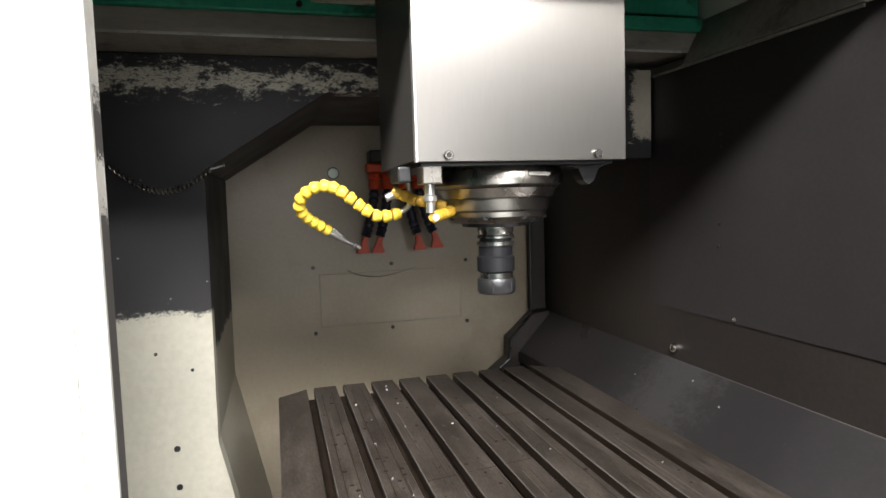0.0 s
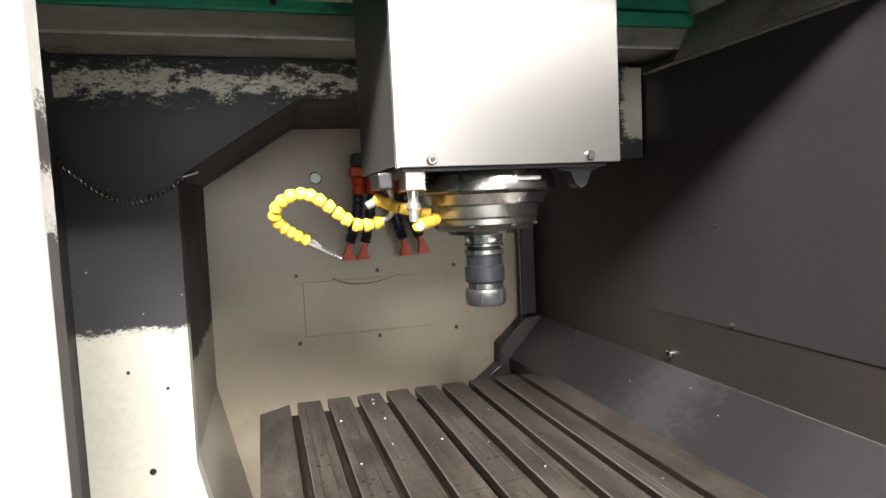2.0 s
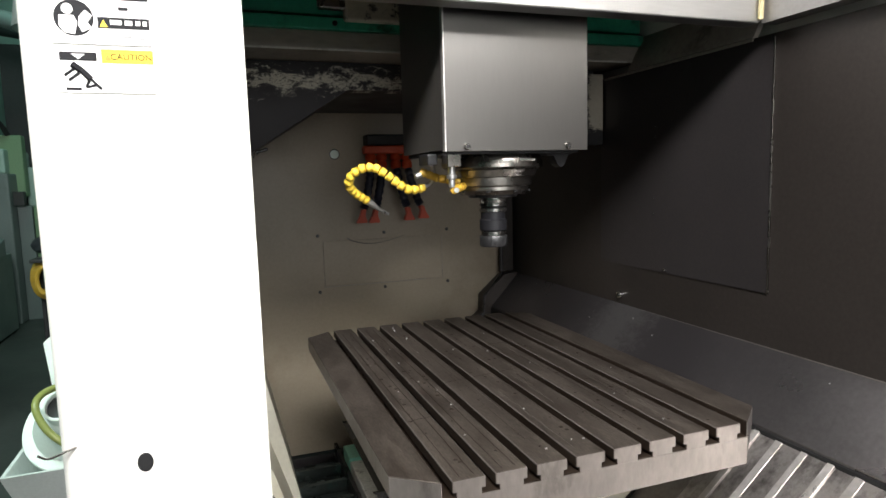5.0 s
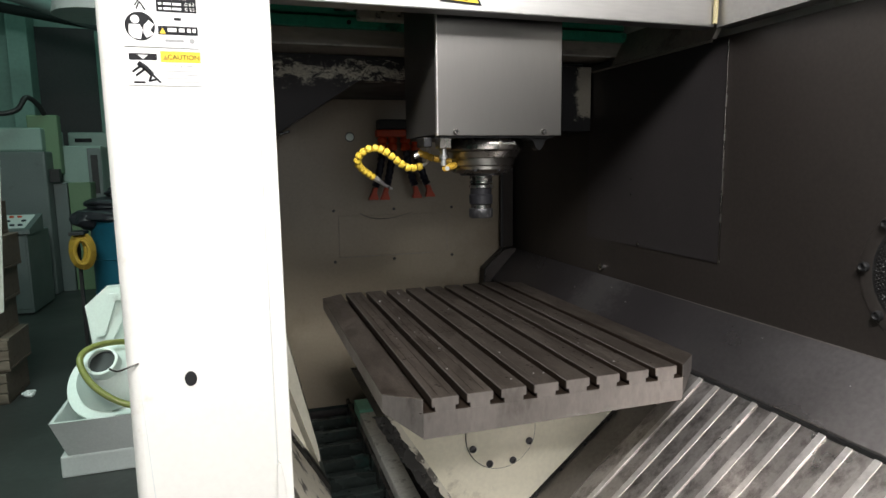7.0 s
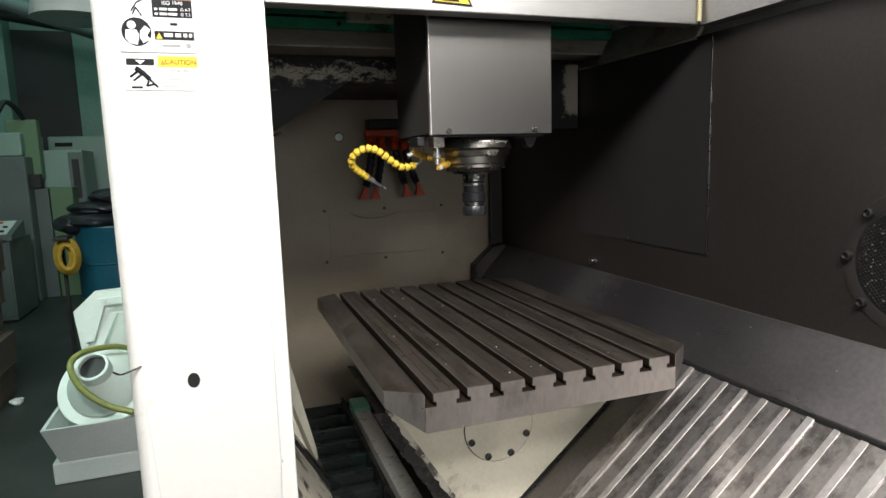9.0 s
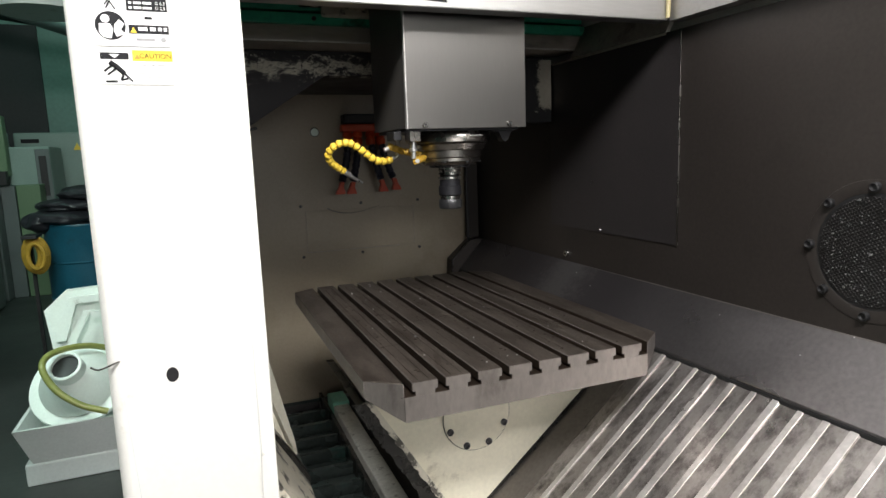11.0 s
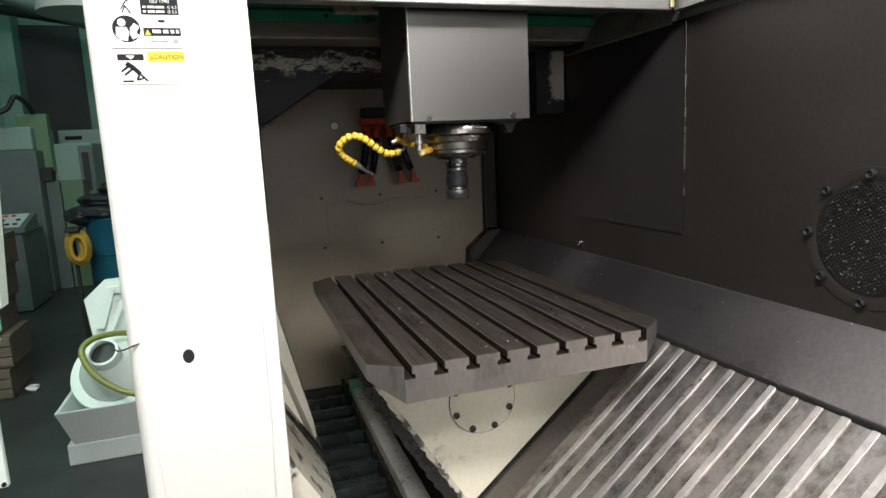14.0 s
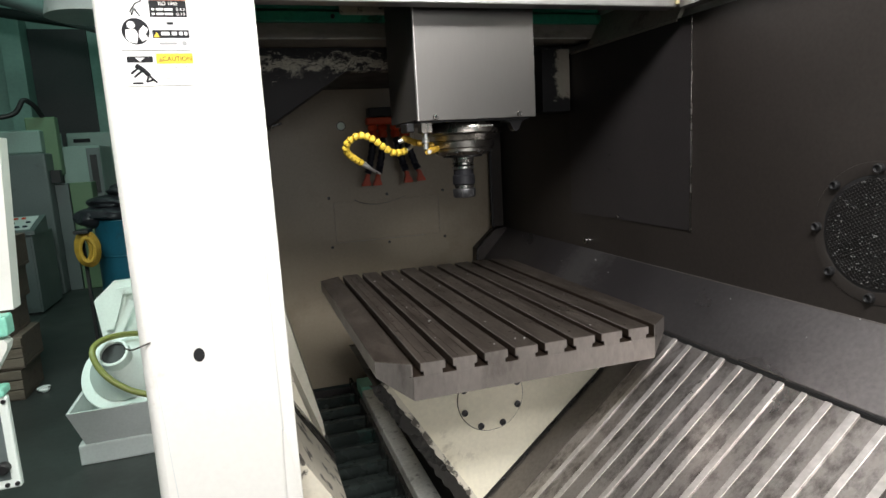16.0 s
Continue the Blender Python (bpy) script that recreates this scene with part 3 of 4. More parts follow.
for words, size, x, z in (("ISO 1940", 0.0088, -0.534, 1.7205), ("G 6.3", 0.0072, -0.5135, 1.7105), ("G 2.5", 0.0072, -0.5135, 1.7022)):
    me = text_mesh(words, size)
    me.materials.append(M["sign_white"])
    ob = new("standard_mark", me)
    ob.matrix_world = pose(x, FY - 0.0021, z, 90, 0, 0)
    ob.parent = st
bar(-0.540, -0.528, 1.6835, 1.688, "sign_black", st, 0.0016)
bar(-0.566, -0.503, 1.6595, 1.674, "sign_black", st, 0.0016, "field")
part("triangle", prism([(-0.564, 1.661), (-0.554, 1.661), (-0.559, 1.6705)], FY - 0.0022, FY - 0.0018), "sign_yellow", st)
for x0, x1 in ((-0.551, -0.537), (-0.533, -0.524), (-0.520, -0.514), (-0.511, -0.506)):
    bar(x0, x1, 1.6645, 1.6705, "sign_white", st, 0.0022)
bar(-0.556, -0.526, 1.6475, 1.652, "sign_grey", st, 0.0016)
part("swirl", lathe([(0, 0.0045), (-0.0004, 0.0045)], (-0.513, FY - 0.0012, 1.650), 14, "Y"), "sign_grey", st)
part("disc", lathe([(0, 0.0235), (-0.0005, 0.0235)], (-0.594, FY - 0.0012, 1.6715), 36, "Y"), "sign_black", st, "black round sign")
part("patch", lathe([(0, 0.0068), (-0.0004, 0.0068)], (-0.601, FY - 0.0019, 1.6825), 20, "Y"), "sign_white", st)
part("patch", prism([(-0.611, 1.6745), (-0.594, 1.6745), (-0.590, 1.666), (-0.594, 1.650), (-0.606, 1.652), (-0.612, 1.660)], FY - 0.0023, FY - 0.0019), "sign_white", st)
part("patch", prism([(-0.588, 1.673), (-0.580, 1.682), (-0.572, 1.675), (-0.578, 1.666), (-0.573, 1.659), (-0.585, 1.653), (-0.589, 1.661)], FY - 0.0023, FY - 0.0019), "sign_white", st)
for x0, z0, x1, z1 in ((-0.600, 1.705, -0.590, 1.720), (-0.590, 1.720, -0.578, 1.726), (-0.592, 1.712, -0.584, 1.698), (-0.592, 1.712, -0.598, 1.70)):
    part("stroke", tube([(x0, FY - 0.0014, z0), (x1, FY - 0.0014, z1)], 0.0013, 6), "sign_black", st)

sc = thing("caution_sticker", "white caution sticker with a yellow heading", "sticker")
bar(-0.620, -0.501, 1.574, 1.632, "sign_white", sc, 0.001, "backing")
bar(-0.620, -0.501, 1.5735, 1.5743, "sign_grey", sc, 0.0016, "border")
bar(-0.620, -0.501, 1.6317, 1.6325, "sign_grey", sc, 0.0016, "border")
bar(-0.6205, -0.6197, 1.574, 1.632, "sign_grey", sc, 0.0016, "border")
bar(-0.566, -0.5655, 1.574, 1.632, "sign_grey", sc, 0.0016, "border")
bar(-0.5013, -0.5006, 1.5745, 1.6315, "sign_grey", sc, 0.0016, "border")
bar(-0.565, -0.5015, 1.6135, 1.6315, "sign_yellow", sc, 0.0016, "field")
bar(-0.615, -0.571, 1.616, 1.627, "sign_black", sc, 0.0016, "field")
part("arrow", prism([(-0.601, 1.6245), (-0.585, 1.6245), (-0.593, 1.6175)], FY - 0.0022, FY - 0.0018), "sign_white", sc)
bar(-0.610, -0.592, 1.577, 1.5805, "sign_black", sc, 0.0016)
for x0, z0, x1, z1, r in ((-0.601, 1.611, -0.590, 1.603, 0.0045), (-0.590, 1.603, -0.580, 1.592, 0.0042), (-0.598, 1.606, -0.611, 1.596, 0.0018), (-0.593, 1.600, -0.606, 1.590, 0.0018),
                          (-0.580, 1.592, -0.568, 1.579, 0.0018), (-0.582, 1.590, -0.586, 1.581, 0.0018), (-0.586, 1.581, -0.575, 1.584, 0.0016)):
    part("stroke", tube([(x0, FY - 0.0014, z0), (x1, FY - 0.0014, z1)], r, 8), "sign_black", sc)
part("triangle", prism([(-0.562, 1.617), (-0.553, 1.617), (-0.5575, 1.6255)], FY - 0.0022, FY - 0.0018), "coil", sc)
for words, size, x, z, m, nm in (("CAUTION", 0.0114, -0.5285, 1.6218, "sign_black", "heading"), ("WARNING", 0.0095, -0.535, 1.733, "sign_black", "warning_heading"), ("Crushing hazard", 0.0078, -0.5335, 1.6085, "sign_grey", "line")):
    me = text_mesh(words, size)
    me.materials.append(M[m])
    ob = new(nm, me)
    ob.matrix_world = pose(x, FY - 0.0021, z, 90, 0, 0)
    ob.parent = sc
for k in range(4):
    bar(-0.562, -0.505 - 0.004 * (k % 2), 1.580 + 0.006 * k, 1.5812 + 0.006 * k, "sign_grey", sc, 0.0016)

# ---- spindle head ----
head = thing("spindle_head", "brushed stainless spindle head cover with two screws", "spindle head")
BX0, BX1, BF, BB, BZ = -0.036, 0.262, 0.672, 0.95, 1.493
cover_sheet = part("front_cover", box(BX0, BX1, BF, BF + 0.004, BZ, 2.0, 0.0012), "brushed", head, "bright brushed stainless cover sheet")
part("body", box(BX0 + 0.002, BX1 - 0.002, BF + 0.0045, BB, BZ + 0.004, 2.0), "brushed_side", head, "dull side sheets, darker than the front cover")
part("front_edge", box(BX0 - 0.0015, BX0 + 0.0015, BF - 0.0006, BF + 0.012, BZ, 2.0, 0.0006), "lip", head, "bright folded edge")
part("bottom_plate", box(BX0 + 0.01, BX1 - 0.01, BF + 0.02, BB - 0.01, BZ - 0.004, BZ + 0.003), "gunmetal", head)
# Black hexagons paint the dark inside the screw sockets.
hs = screw("screw", (0.005, BF, 1.5015), "Y", 0.0062, head, "socket-head screw", "grey_steel")
part("socket", lathe([(-0.0022, 0.0036), (-0.0058, 0.0036)], (0.005, BF, 1.5015), 6, "Y"), "black", hs, "dark hexagon socket")
hs = screw("screw", (0.217, BF, 1.5015), "Y", 0.0062, head, "socket-head screw", "grey_steel")
part("socket", lathe([(-0.0022, 0.0036), (-0.0058, 0.0036)], (0.217, BF, 1.5015), 6, "Y"), "black", hs, "dark hexagon socket")
AX, AY = 0.113, 0.80
part("upper_flange", lathe([(1.4885, 0.100), (1.482, 0.104), (1.464, 0.104), (1.460, 0.098)], (AX, AY, 0), 64), "grey_steel", head, "ground steel flange", True)
part("nameplate", box(AX + 0.012, AX + 0.046, AY - 0.1055, AY - 0.101, 1.474, 1.480, 0.002), "chrome", head, "small oblong plate")
part("lower_ring", lathe([(1.459, 0.094), (1.446, 0.088), (1.444, 0.083), (1.428, 0.082), (1.425, 0.078), (1.418, 0.078), (1.414, 0.072), (1.409, 0.068)], (AX, AY, 0), 64), "grey_steel", head, "stepped spindle nose ring", True)
part("nose", lathe([(1.4085, 0.052), (1.403, 0.050), (1.402, 0.034)], (AX, AY, 0), 48), "gunmetal", head, "dark spindle nose", True)
for k in range(8):
    a = 2 * math.pi * (k + 0.3) / 8
    part("nose_screw", lathe([(1.4195, 0.005), (1.4165, 0.005)], (AX + 0.0735 * math.cos(a), AY + 0.0735 * math.sin(a), -0.002), 10), "gunmetal", head)
part("valve_block", box(-0.023, 0.005, 0.70, 0.735, 1.466, 1.4925, 0.002), "grey_steel", head, "small steel valve block")
part("pipe_stub", lathe([(1.466, 0.007), (1.452, 0.007), (1.450, 0.0095), (1.444, 0.0095), (1.442, 0.006), (1.428, 0.006)], (-0.009, 0.718, 0), 16), "alu", head, "", True)
part("left_block", box(-0.048, -0.028, 0.74, 0.80, 1.470, 1.492, 0.003), "gunmetal", head, "dark coupling block")
part("right_lever", prism([(0.195, 1.4915), (0.258, 1.4925), (0.258, 1.489), (0.246, 1.484), (0.238, 1.466), (0.230, 1.461), (0.222, 1.467), (0.214, 1.484), (0.195, 1.488)], 0.72, 0.745), "gunmetal", head, "dark clamp under the cover")

tool = thing("tool_holder", "dark collet chuck tool holder in the spindle", "tool holder")
part("flange", lathe([(1.4015, 0.0280), (1.395, 0.0280), (1.392, 0.0265), (1.3895, 0.0265), (1.388, 0.0285), (1.385, 0.0285)], (AX, AY, 0), 40), "chrome", tool, "polished steel flange", True)
part("groove", lathe([(1.3845, 0.0245), (1.380, 0.0245)], (AX, AY, 0), 40), "black", tool, "dark gripper groove", True)
part("ring", lathe([(1.3795, 0.0288), (1.374, 0.0288), (1.3725, 0.027)], (AX, AY, 0), 40), "chrome", tool, "", True)
part("body", lathe([(1.372, 0.0258), (1.358, 0.0258), (1.355, 0.0288), (1.335, 0.0288), (1.332, 0.0262)], (AX, AY, 0), 40), "tool_blue", tool, "blued steel body", True)
part("bright_band", lathe([(1.3315, 0.0252), (1.3235, 0.0252)], (AX, AY, 0), 40), "chrome", tool, "", True)
part("collet_nut", lathe([(1.323, 0.0278), (1.320, 0.0294), (1.303, 0.0294), (1.2995, 0.027), (1.2985, 0.016), (1.303, 0.014)], (AX, AY, 0), 48), "gunmetal", tool, "grey collet nut", True)
for k in range(6):
    an = 2 * math.pi * k / 6
    part("spanner_flat", box(AX + 0.0287 * math.cos(an) - 0.0012, AX + 0.0287 * math.cos(an) + 0.0012, AY + 0.0287 * math.sin(an) - 0.0012, AY + 0.0287 * math.sin(an) + 0.0012, 1.304, 1.318), "black", tool)

# ---- yellow jointed coolant hoses ----
def beads(name, path, label, radius=0.0096, pitch=0.0138, material="yellow"):
    pts = smooth_path(path, 12)
    dist, last, out = 0.0, pts[0], [(pts[0], (pts[1] - pts[0]).normalized())]
    for a, b in zip(pts, pts[1:]):
        dist += (b - a).length
        if dist >= pitch:
            out.append((b, (b - a).normalized()))
            dist = 0.0
    ob = thing(name, label, "coolant hose")
    for c, d in out:
        bm = lathe([(-0.0066, 0.006), (-0.0062, 0.0074), (-0.0015, 0.0084), (0.0005, radius), (0.0045, radius), (0.0066, radius * 0.86), (0.0068, 0.0065)], (0, 0, 0), 20)
        bm.transform(Matrix.Translation(c) @ d.to_track_quat("Z", "Y").to_matrix().to_4x4())
        part("segment", bm, material, ob, "", True)
    return ob, out


hoseA, segA = beads("coolant_hose", [(-0.036, 0.82, 1.4265), (-0.052, 0.82, 1.4235), (-0.070, 0.82, 1.426), (-0.092, 0.825, 1.442), (-0.112, 0.83, 1.459), (-0.132, 0.84, 1.470), (-0.153, 0.85, 1.469),
                                     (-0.171, 0.865, 1.456), (-0.175, 0.88, 1.440), (-0.165, 0.895, 1.425), (-0.145, 0.91, 1.411), (-0.130, 0.92, 1.402)], "yellow jointed plastic coolant hose with a metal nozzle")
part("nozzle", tube([(-0.130, 0.921, 1.4005), (-0.118, 0.925, 1.394), (-0.100, 0.935, 1.382), (-0.076, 0.945, 1.369)], 0.004, 12, radii=[0.0068, 0.0066, 0.0042, 0.0032]), "alu", hoseA, "bare metal nozzle", True)
part("clip", tube([(-0.122, 0.917, 1.404), (-0.108, 0.924, 1.391)], 0.0022, 6), "alu", hoseA)
part("elbow", tube(smooth_path([(-0.036, 0.82, 1.429), (-0.024, 0.818, 1.432), (-0.0175, 0.81, 1.441), (-0.0205, 0.795, 1.460), (-0.026, 0.785, 1.475)], 6), 0.0042, 10), "alu", hoseA, "bent metal pipe", True)
hoseB, segB = beads("coolant_hose", [(-0.039, 0.80, 1.457), (-0.027, 0.795, 1.452), (-0.015, 0.785, 1.446), (0.002, 0.775, 1.442), (0.022, 0.768, 1.436)], "short ochre-yellow jointed coolant hose", 0.0082, 0.0132, "yellow_ochre")
part("nozzle", tube([(-0.043, 0.80, 1.455), (-0.055, 0.80, 1.450)], 0.006, 12), "alu", hoseB, "bare metal nozzle", True)
hoseC, segC = beads("coolant_hose", [(0.031, 0.765, 1.428), (0.015, 0.748, 1.4245), (0.0, 0.727, 1.4225), (-0.0045, 0.713, 1.422)], "ochre-yellow coolant hose stub facing the door", 0.0084, 0.0132, "yellow_ochre")
part("bore", lathe([(0, 0.005), (-0.002, 0.005)], (-0.0055, 0.704, 1.422), 14, "Y"), "alu", hoseC)

# ---- coolant manifold on the rear wall ----
man = thing("coolant_manifold", "orange and navy jointed coolant nozzles on the rear wall", "coolant manifold")
MY = 1.79
part("block", box(0.075, 0.235, MY - 0.01, BY - 0.001, 1.566, 1.605, 0.006), "black", man, "black manifold block")
part("bar", box(0.062, 0.248, MY - 0.022, MY + 0.02, 1.536, 1.565, 0.006), "red", man, "orange collar bar")
for i, (x0, x1, z1) in enumerate([(0.088, 0.050, 1.314), (0.128, 0.094, 1.313), (0.180, 0.210, 1.316), (0.222, 0.262, 1.320)]):
    path = [(x0, MY, 1.50), (x0 + 0.25 * (x1 - x0), MY - 0.012, 1.44), (x1 - 0.25 * (x1 - x0), MY - 0.022, 1.37), (x1, MY - 0.025, z1 + 0.03)]
    pts = smooth_path(path, 6)
    collar = part("collar", lathe([(1.5355, 0.014), (1.53, 0.019), (1.518, 0.020), (1.512, 0.014), (1.504, 0.019), (1.488, 0.019), (1.482, 0.014)], (x0, MY, 0), 18), "red", man, "orange collar", True)
    part("hose", tube(pts, 0.013, 12, radii=[0.0165 if k % 2 else 0.0125 for k in range(len(pts))]), "navy", man, "navy jointed hose", True)
    dx = (x1 - x0) * 0.25
    flare = bmesh.new()
    prism([(x1 - 0.009, z1 + 0.028), (x1 + 0.009, z1 + 0.028), (x1 + 0.6 * dx + 0.009, z1 + 0.008), (x1 + dx + 0.021, z1 - 0.02), (x1 + dx - 0.021, z1 - 0.02), (x1 + 0.6 * dx - 0.009, z1 + 0.008)], MY - 0.038, MY - 0.014, "Y", flare)
    bmesh.ops.bevel(flare, geom=flare.edges[:], offset=0.003, segments=2, affect="EDGES")
    part("nozzle", flare, "red", man, "flat orange nozzle", True)

# spiral cable on the portal
spring = []
for k in range(26 * 8 + 1):
    u = k / (26 * 8)
    x, z = -0.545 + 0.215 * u, 1.560 - 0.062 * math.sin(math.pi * min(1, u * 0.98)) - 0.034 * u
    a = 2 * math.pi * k / 8
    spring.append((x, PY - 0.016 + 0.006 * math.cos(a), z + 0.006 * math.sin(a)))
sp = thing("spiral_cable", "thin grey spiral cable hanging on the portal", "cable")
part("coil", tube(spring, 0.0014, 5), "grey_steel", sp, "", True)
part("end_clip", tube([(-0.335, PY - 0.012, 1.522), (-0.305, PY - 0.010, 1.530)], 0.004, 8), "gunmetal", sp)

# ---- slotted work table ----
TF, TL, TZ = 0.388, 0.956, 1.02
P0, PITCH, SW = -0.1525, 0.0672, 0.0155
table = thing("machine_table", "dark cast-iron machine table with nine T-slots", "machine table")
TB = TF + TL
ZB = 0.945
for i in range(8):
    a, b = P0 + PITCH * i + SW / 2, P0 + PITCH * (i + 1) - SW / 2
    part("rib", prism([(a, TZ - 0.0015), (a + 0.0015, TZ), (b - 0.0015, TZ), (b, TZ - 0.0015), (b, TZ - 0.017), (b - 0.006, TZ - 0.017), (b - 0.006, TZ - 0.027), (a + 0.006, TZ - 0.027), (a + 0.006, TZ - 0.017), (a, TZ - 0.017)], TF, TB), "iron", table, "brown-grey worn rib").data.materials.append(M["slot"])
# Slot walls take dark iron as painted shade, chamfers pale iron as edge highlights.
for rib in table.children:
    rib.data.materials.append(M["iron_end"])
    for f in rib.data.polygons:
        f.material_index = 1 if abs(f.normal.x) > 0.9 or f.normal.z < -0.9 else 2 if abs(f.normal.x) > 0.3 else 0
XL, XR = P0 - SW / 2, P0 + 8 * PITCH + SW / 2


def edge_rib(x_in, x_out, zlow):
    bm = bmesh.new()
    plan = [(x_in, TF), (x_out, TF + 0.05), (x_out, TB - 0.046), (x_in, TB)]
    lo = [bm.verts.new((x, y, ZB if x == x_in else zlow)) for x, y in plan]
    hi = [bm.verts.new((x, y, TZ)) for x, y in plan]
    f = [bm.faces.new(lo), bm.faces.new(hi)]
    for i in range(4):
        f.append(bm.faces.new((lo[i], lo[(i + 1) % 4], hi[(i + 1) % 4], hi[i])))
    bmesh.ops.recalc_face_normals(bm, faces=f)
    bmesh.ops.bevel(bm, geom=bm.edges[:], offset=0.0012, segments=1, affect="EDGES")
    return bm


part("edge_rib", edge_rib(XL, -0.224, 0.985), "iron", table, "chamfered edge rib")
part("edge_rib", edge_rib(XR, 2 * (P0 + 4 * PITCH) + 0.224, 0.985), "iron", table, "chamfered edge rib")
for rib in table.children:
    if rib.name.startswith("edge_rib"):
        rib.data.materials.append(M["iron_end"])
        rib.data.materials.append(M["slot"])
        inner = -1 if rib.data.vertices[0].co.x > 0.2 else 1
        # Inner wall of the edge rib is darkened as slot shade too.
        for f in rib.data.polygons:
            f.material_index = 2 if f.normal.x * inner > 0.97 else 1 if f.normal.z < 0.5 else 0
part("base_plate", box(XL, XR, TF + 0.001, TB - 0.001, ZB, TZ - 0.0275, 0.001), "iron", table)
for i in range(8):
    a, b = P0 + PITCH * i + SW / 2 + 0.001, P0 + PITCH * (i + 1) - SW / 2 - 0.001
    part("rib_end", prism([(a, TZ - 0.001), (b, TZ - 0.001), (b, TZ - 0.017), (b - 0.006, TZ - 0.0175), (b - 0.006, TZ - 0.027), (a + 0.006, TZ - 0.027), (a + 0.006, TZ - 0.0175), (a, TZ - 0.017)], TF - 0.0012, TF - 0.0002), "iron_end", table, "milled rib end")
part("front_face", box(XL, XR, TF - 0.0012, TF + 0.0008, ZB, TZ - 0.0272), "iron_end", table, "milled front face")
# Slot floors share the iron darkened for shade.
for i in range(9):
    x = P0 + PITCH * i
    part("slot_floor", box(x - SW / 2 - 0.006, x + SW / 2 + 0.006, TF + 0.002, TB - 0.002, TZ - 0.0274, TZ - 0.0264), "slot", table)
rnd = random.Random(5)
for i in (0, 1):
    x = P0 + PITCH * (i + 0.5)
    for dx in (-0.012, 0.010):
        part("scored_line", box(x + dx, x + dx + 0.0012, TF + 0.01, TB - 0.05, TZ + 0.0001, TZ + 0.0004), "slot", table)
for k in range(34):
    i, y = rnd.randrange(8), rnd.uniform(TF + 0.02, TB - 0.35)
    x = P0 + PITCH * (i + 0.5) + rnd.uniform(-0.022, 0.022)
    part("scored_line", box(x, x + rnd.uniform(0.0005, 0.0011), y, y + rnd.uniform(0.06, 0.3), TZ + 0.0001, TZ + 0.0003), "slot" if k % 3 else "iron_end", table)
for i, y in ((2, 0.79), (3, 0.80), (4, 0.81), (0, 0.62), (5, 1.02)):
    x = P0 + PITCH * (i + 0.5)
    part("cross_scratch", prism([(x - 0.024, y), (x + 0.024, y + 0.006), (x + 0.024, y + 0.0075), (x - 0.024, y + 0.0012)], TZ + 0.0001, TZ + 0.0003, "Z"), "slot", table)
for k in range(110):
    i = rnd.choice((0, 0, 1, 1, 2, 3, 4, 5, 6, 7))
    x, y = P0 + PITCH * (i + 0.5) + rnd.uniform(-0.018, 0.018), rnd.uniform(TF + 0.03, TB - 0.05)
    r = rnd.uniform(0.0012, 0.0042)
    part("dent", lathe([(0, r), (0.0004, r * 0.9)], (x, y, TZ), 8), "slot", table)

# metal chips lying about on the table and the ledge
chip_bm = bmesh.new()
for k in range(32):
    if k < 23:
        x, y, z = P0 + PITCH * (rnd.randrange(8) + 0.5) + rnd.uniform(-0.02, 0.02), rnd.uniform(TF + 0.02, TB - 0.02), TZ + 0.001
    else:
        u = rnd.random()
        x, y, z = LX + (RX - LX) * u, rnd.uniform(0.1, 1.7), LZ + (1.064 - LZ) * u + 0.002
    s = rnd.uniform(0.0007, 0.0022)
    box(x - s, x + s, y - s * 0.5, y + s * 0.5, z - 0.001, z + 0.0008, 0, chip_bm)
solid("metal_chips", chip_bm, "alu", "tiny bright metal chips scattered on the table", "chips", "stuff")

# ---- carriage under the table ----
CY = TF + 0.255
car = thing("table_carriage", "cream V-shaped carriage casting under the table", "carriage")
part("body", prism([(-0.196, 0.944), (0.44, 0.944), (0.44, 0.85), (0.062, 0.533), (0.05, 0.533)], CY, CY + 0.45), "cream", car, "cream enamelled casting")
disc_part = part("cover_disc", lathe([(0, 0.0865), (-0.003, 0.0865), (-0.0035, 0.085)], (0.098, CY - 0.0005, 0.81), 56, "Y"), "cream", car, "round bolted cover", True)
part("disc_joint", lathe([(-0.0002, 0.0885), (-0.0012, 0.0885)], (0.098, CY - 0.0004, 0.81), 56, "Y"), "oily", car)
for a in range(8):
    an = radians(22 + 45 * a)
    part("cover_bolt", lathe([(0, 0.0085), (-0.004, 0.0085), (-0.0045, 0.006), (-0.002, 0.005)], (0.098 + 0.077 * math.cos(an), CY - 0.0035, 0.81 + 0.077 * math.sin(an)), 14, "Y"), "gunmetal", disc_part, "dark socket bolt", True)
part("right_wiper", prism([(0.30, 0.730), (0.44, 0.848), (0.44, 0.857), (0.06, 0.538), (0.06, 0.529)], CY - 0.003, CY - 0.0005), "oily", car, "thin black wiper")
part("left_flank", prism([(-0.165, 0.87), (-0.185, 0.87), (0.03, 0.535), (0.046, 0.535)], CY + 0.004, CY + 0.40), "oily", car, "oily black flank")
jag = [(-0.168 + 0.208 * k / 44 - 0.034 - 0.007 * rnd.random(), 0.890 - 0.350 * k / 44 + 0.004 * rnd.random()) for k in range(45)]
part("ragged_edge", prism(jag + [(0.04, 0.545), (-0.158, 0.89)], CY - 0.004, CY + 0.003), "oily", car, "oily black ragged wiper")
jag2 = [(-0.172 + 0.212 * k / 44 - 0.006 * rnd.random(), 0.895 - 0.352 * k / 44) for k in range(45)]
part("stained_edge", prism(jag2 + [(0.050, 0.548), (-0.160, 0.893)], CY - 0.006, CY - 0.0042), "cream_worn", car, "stained cream edge")

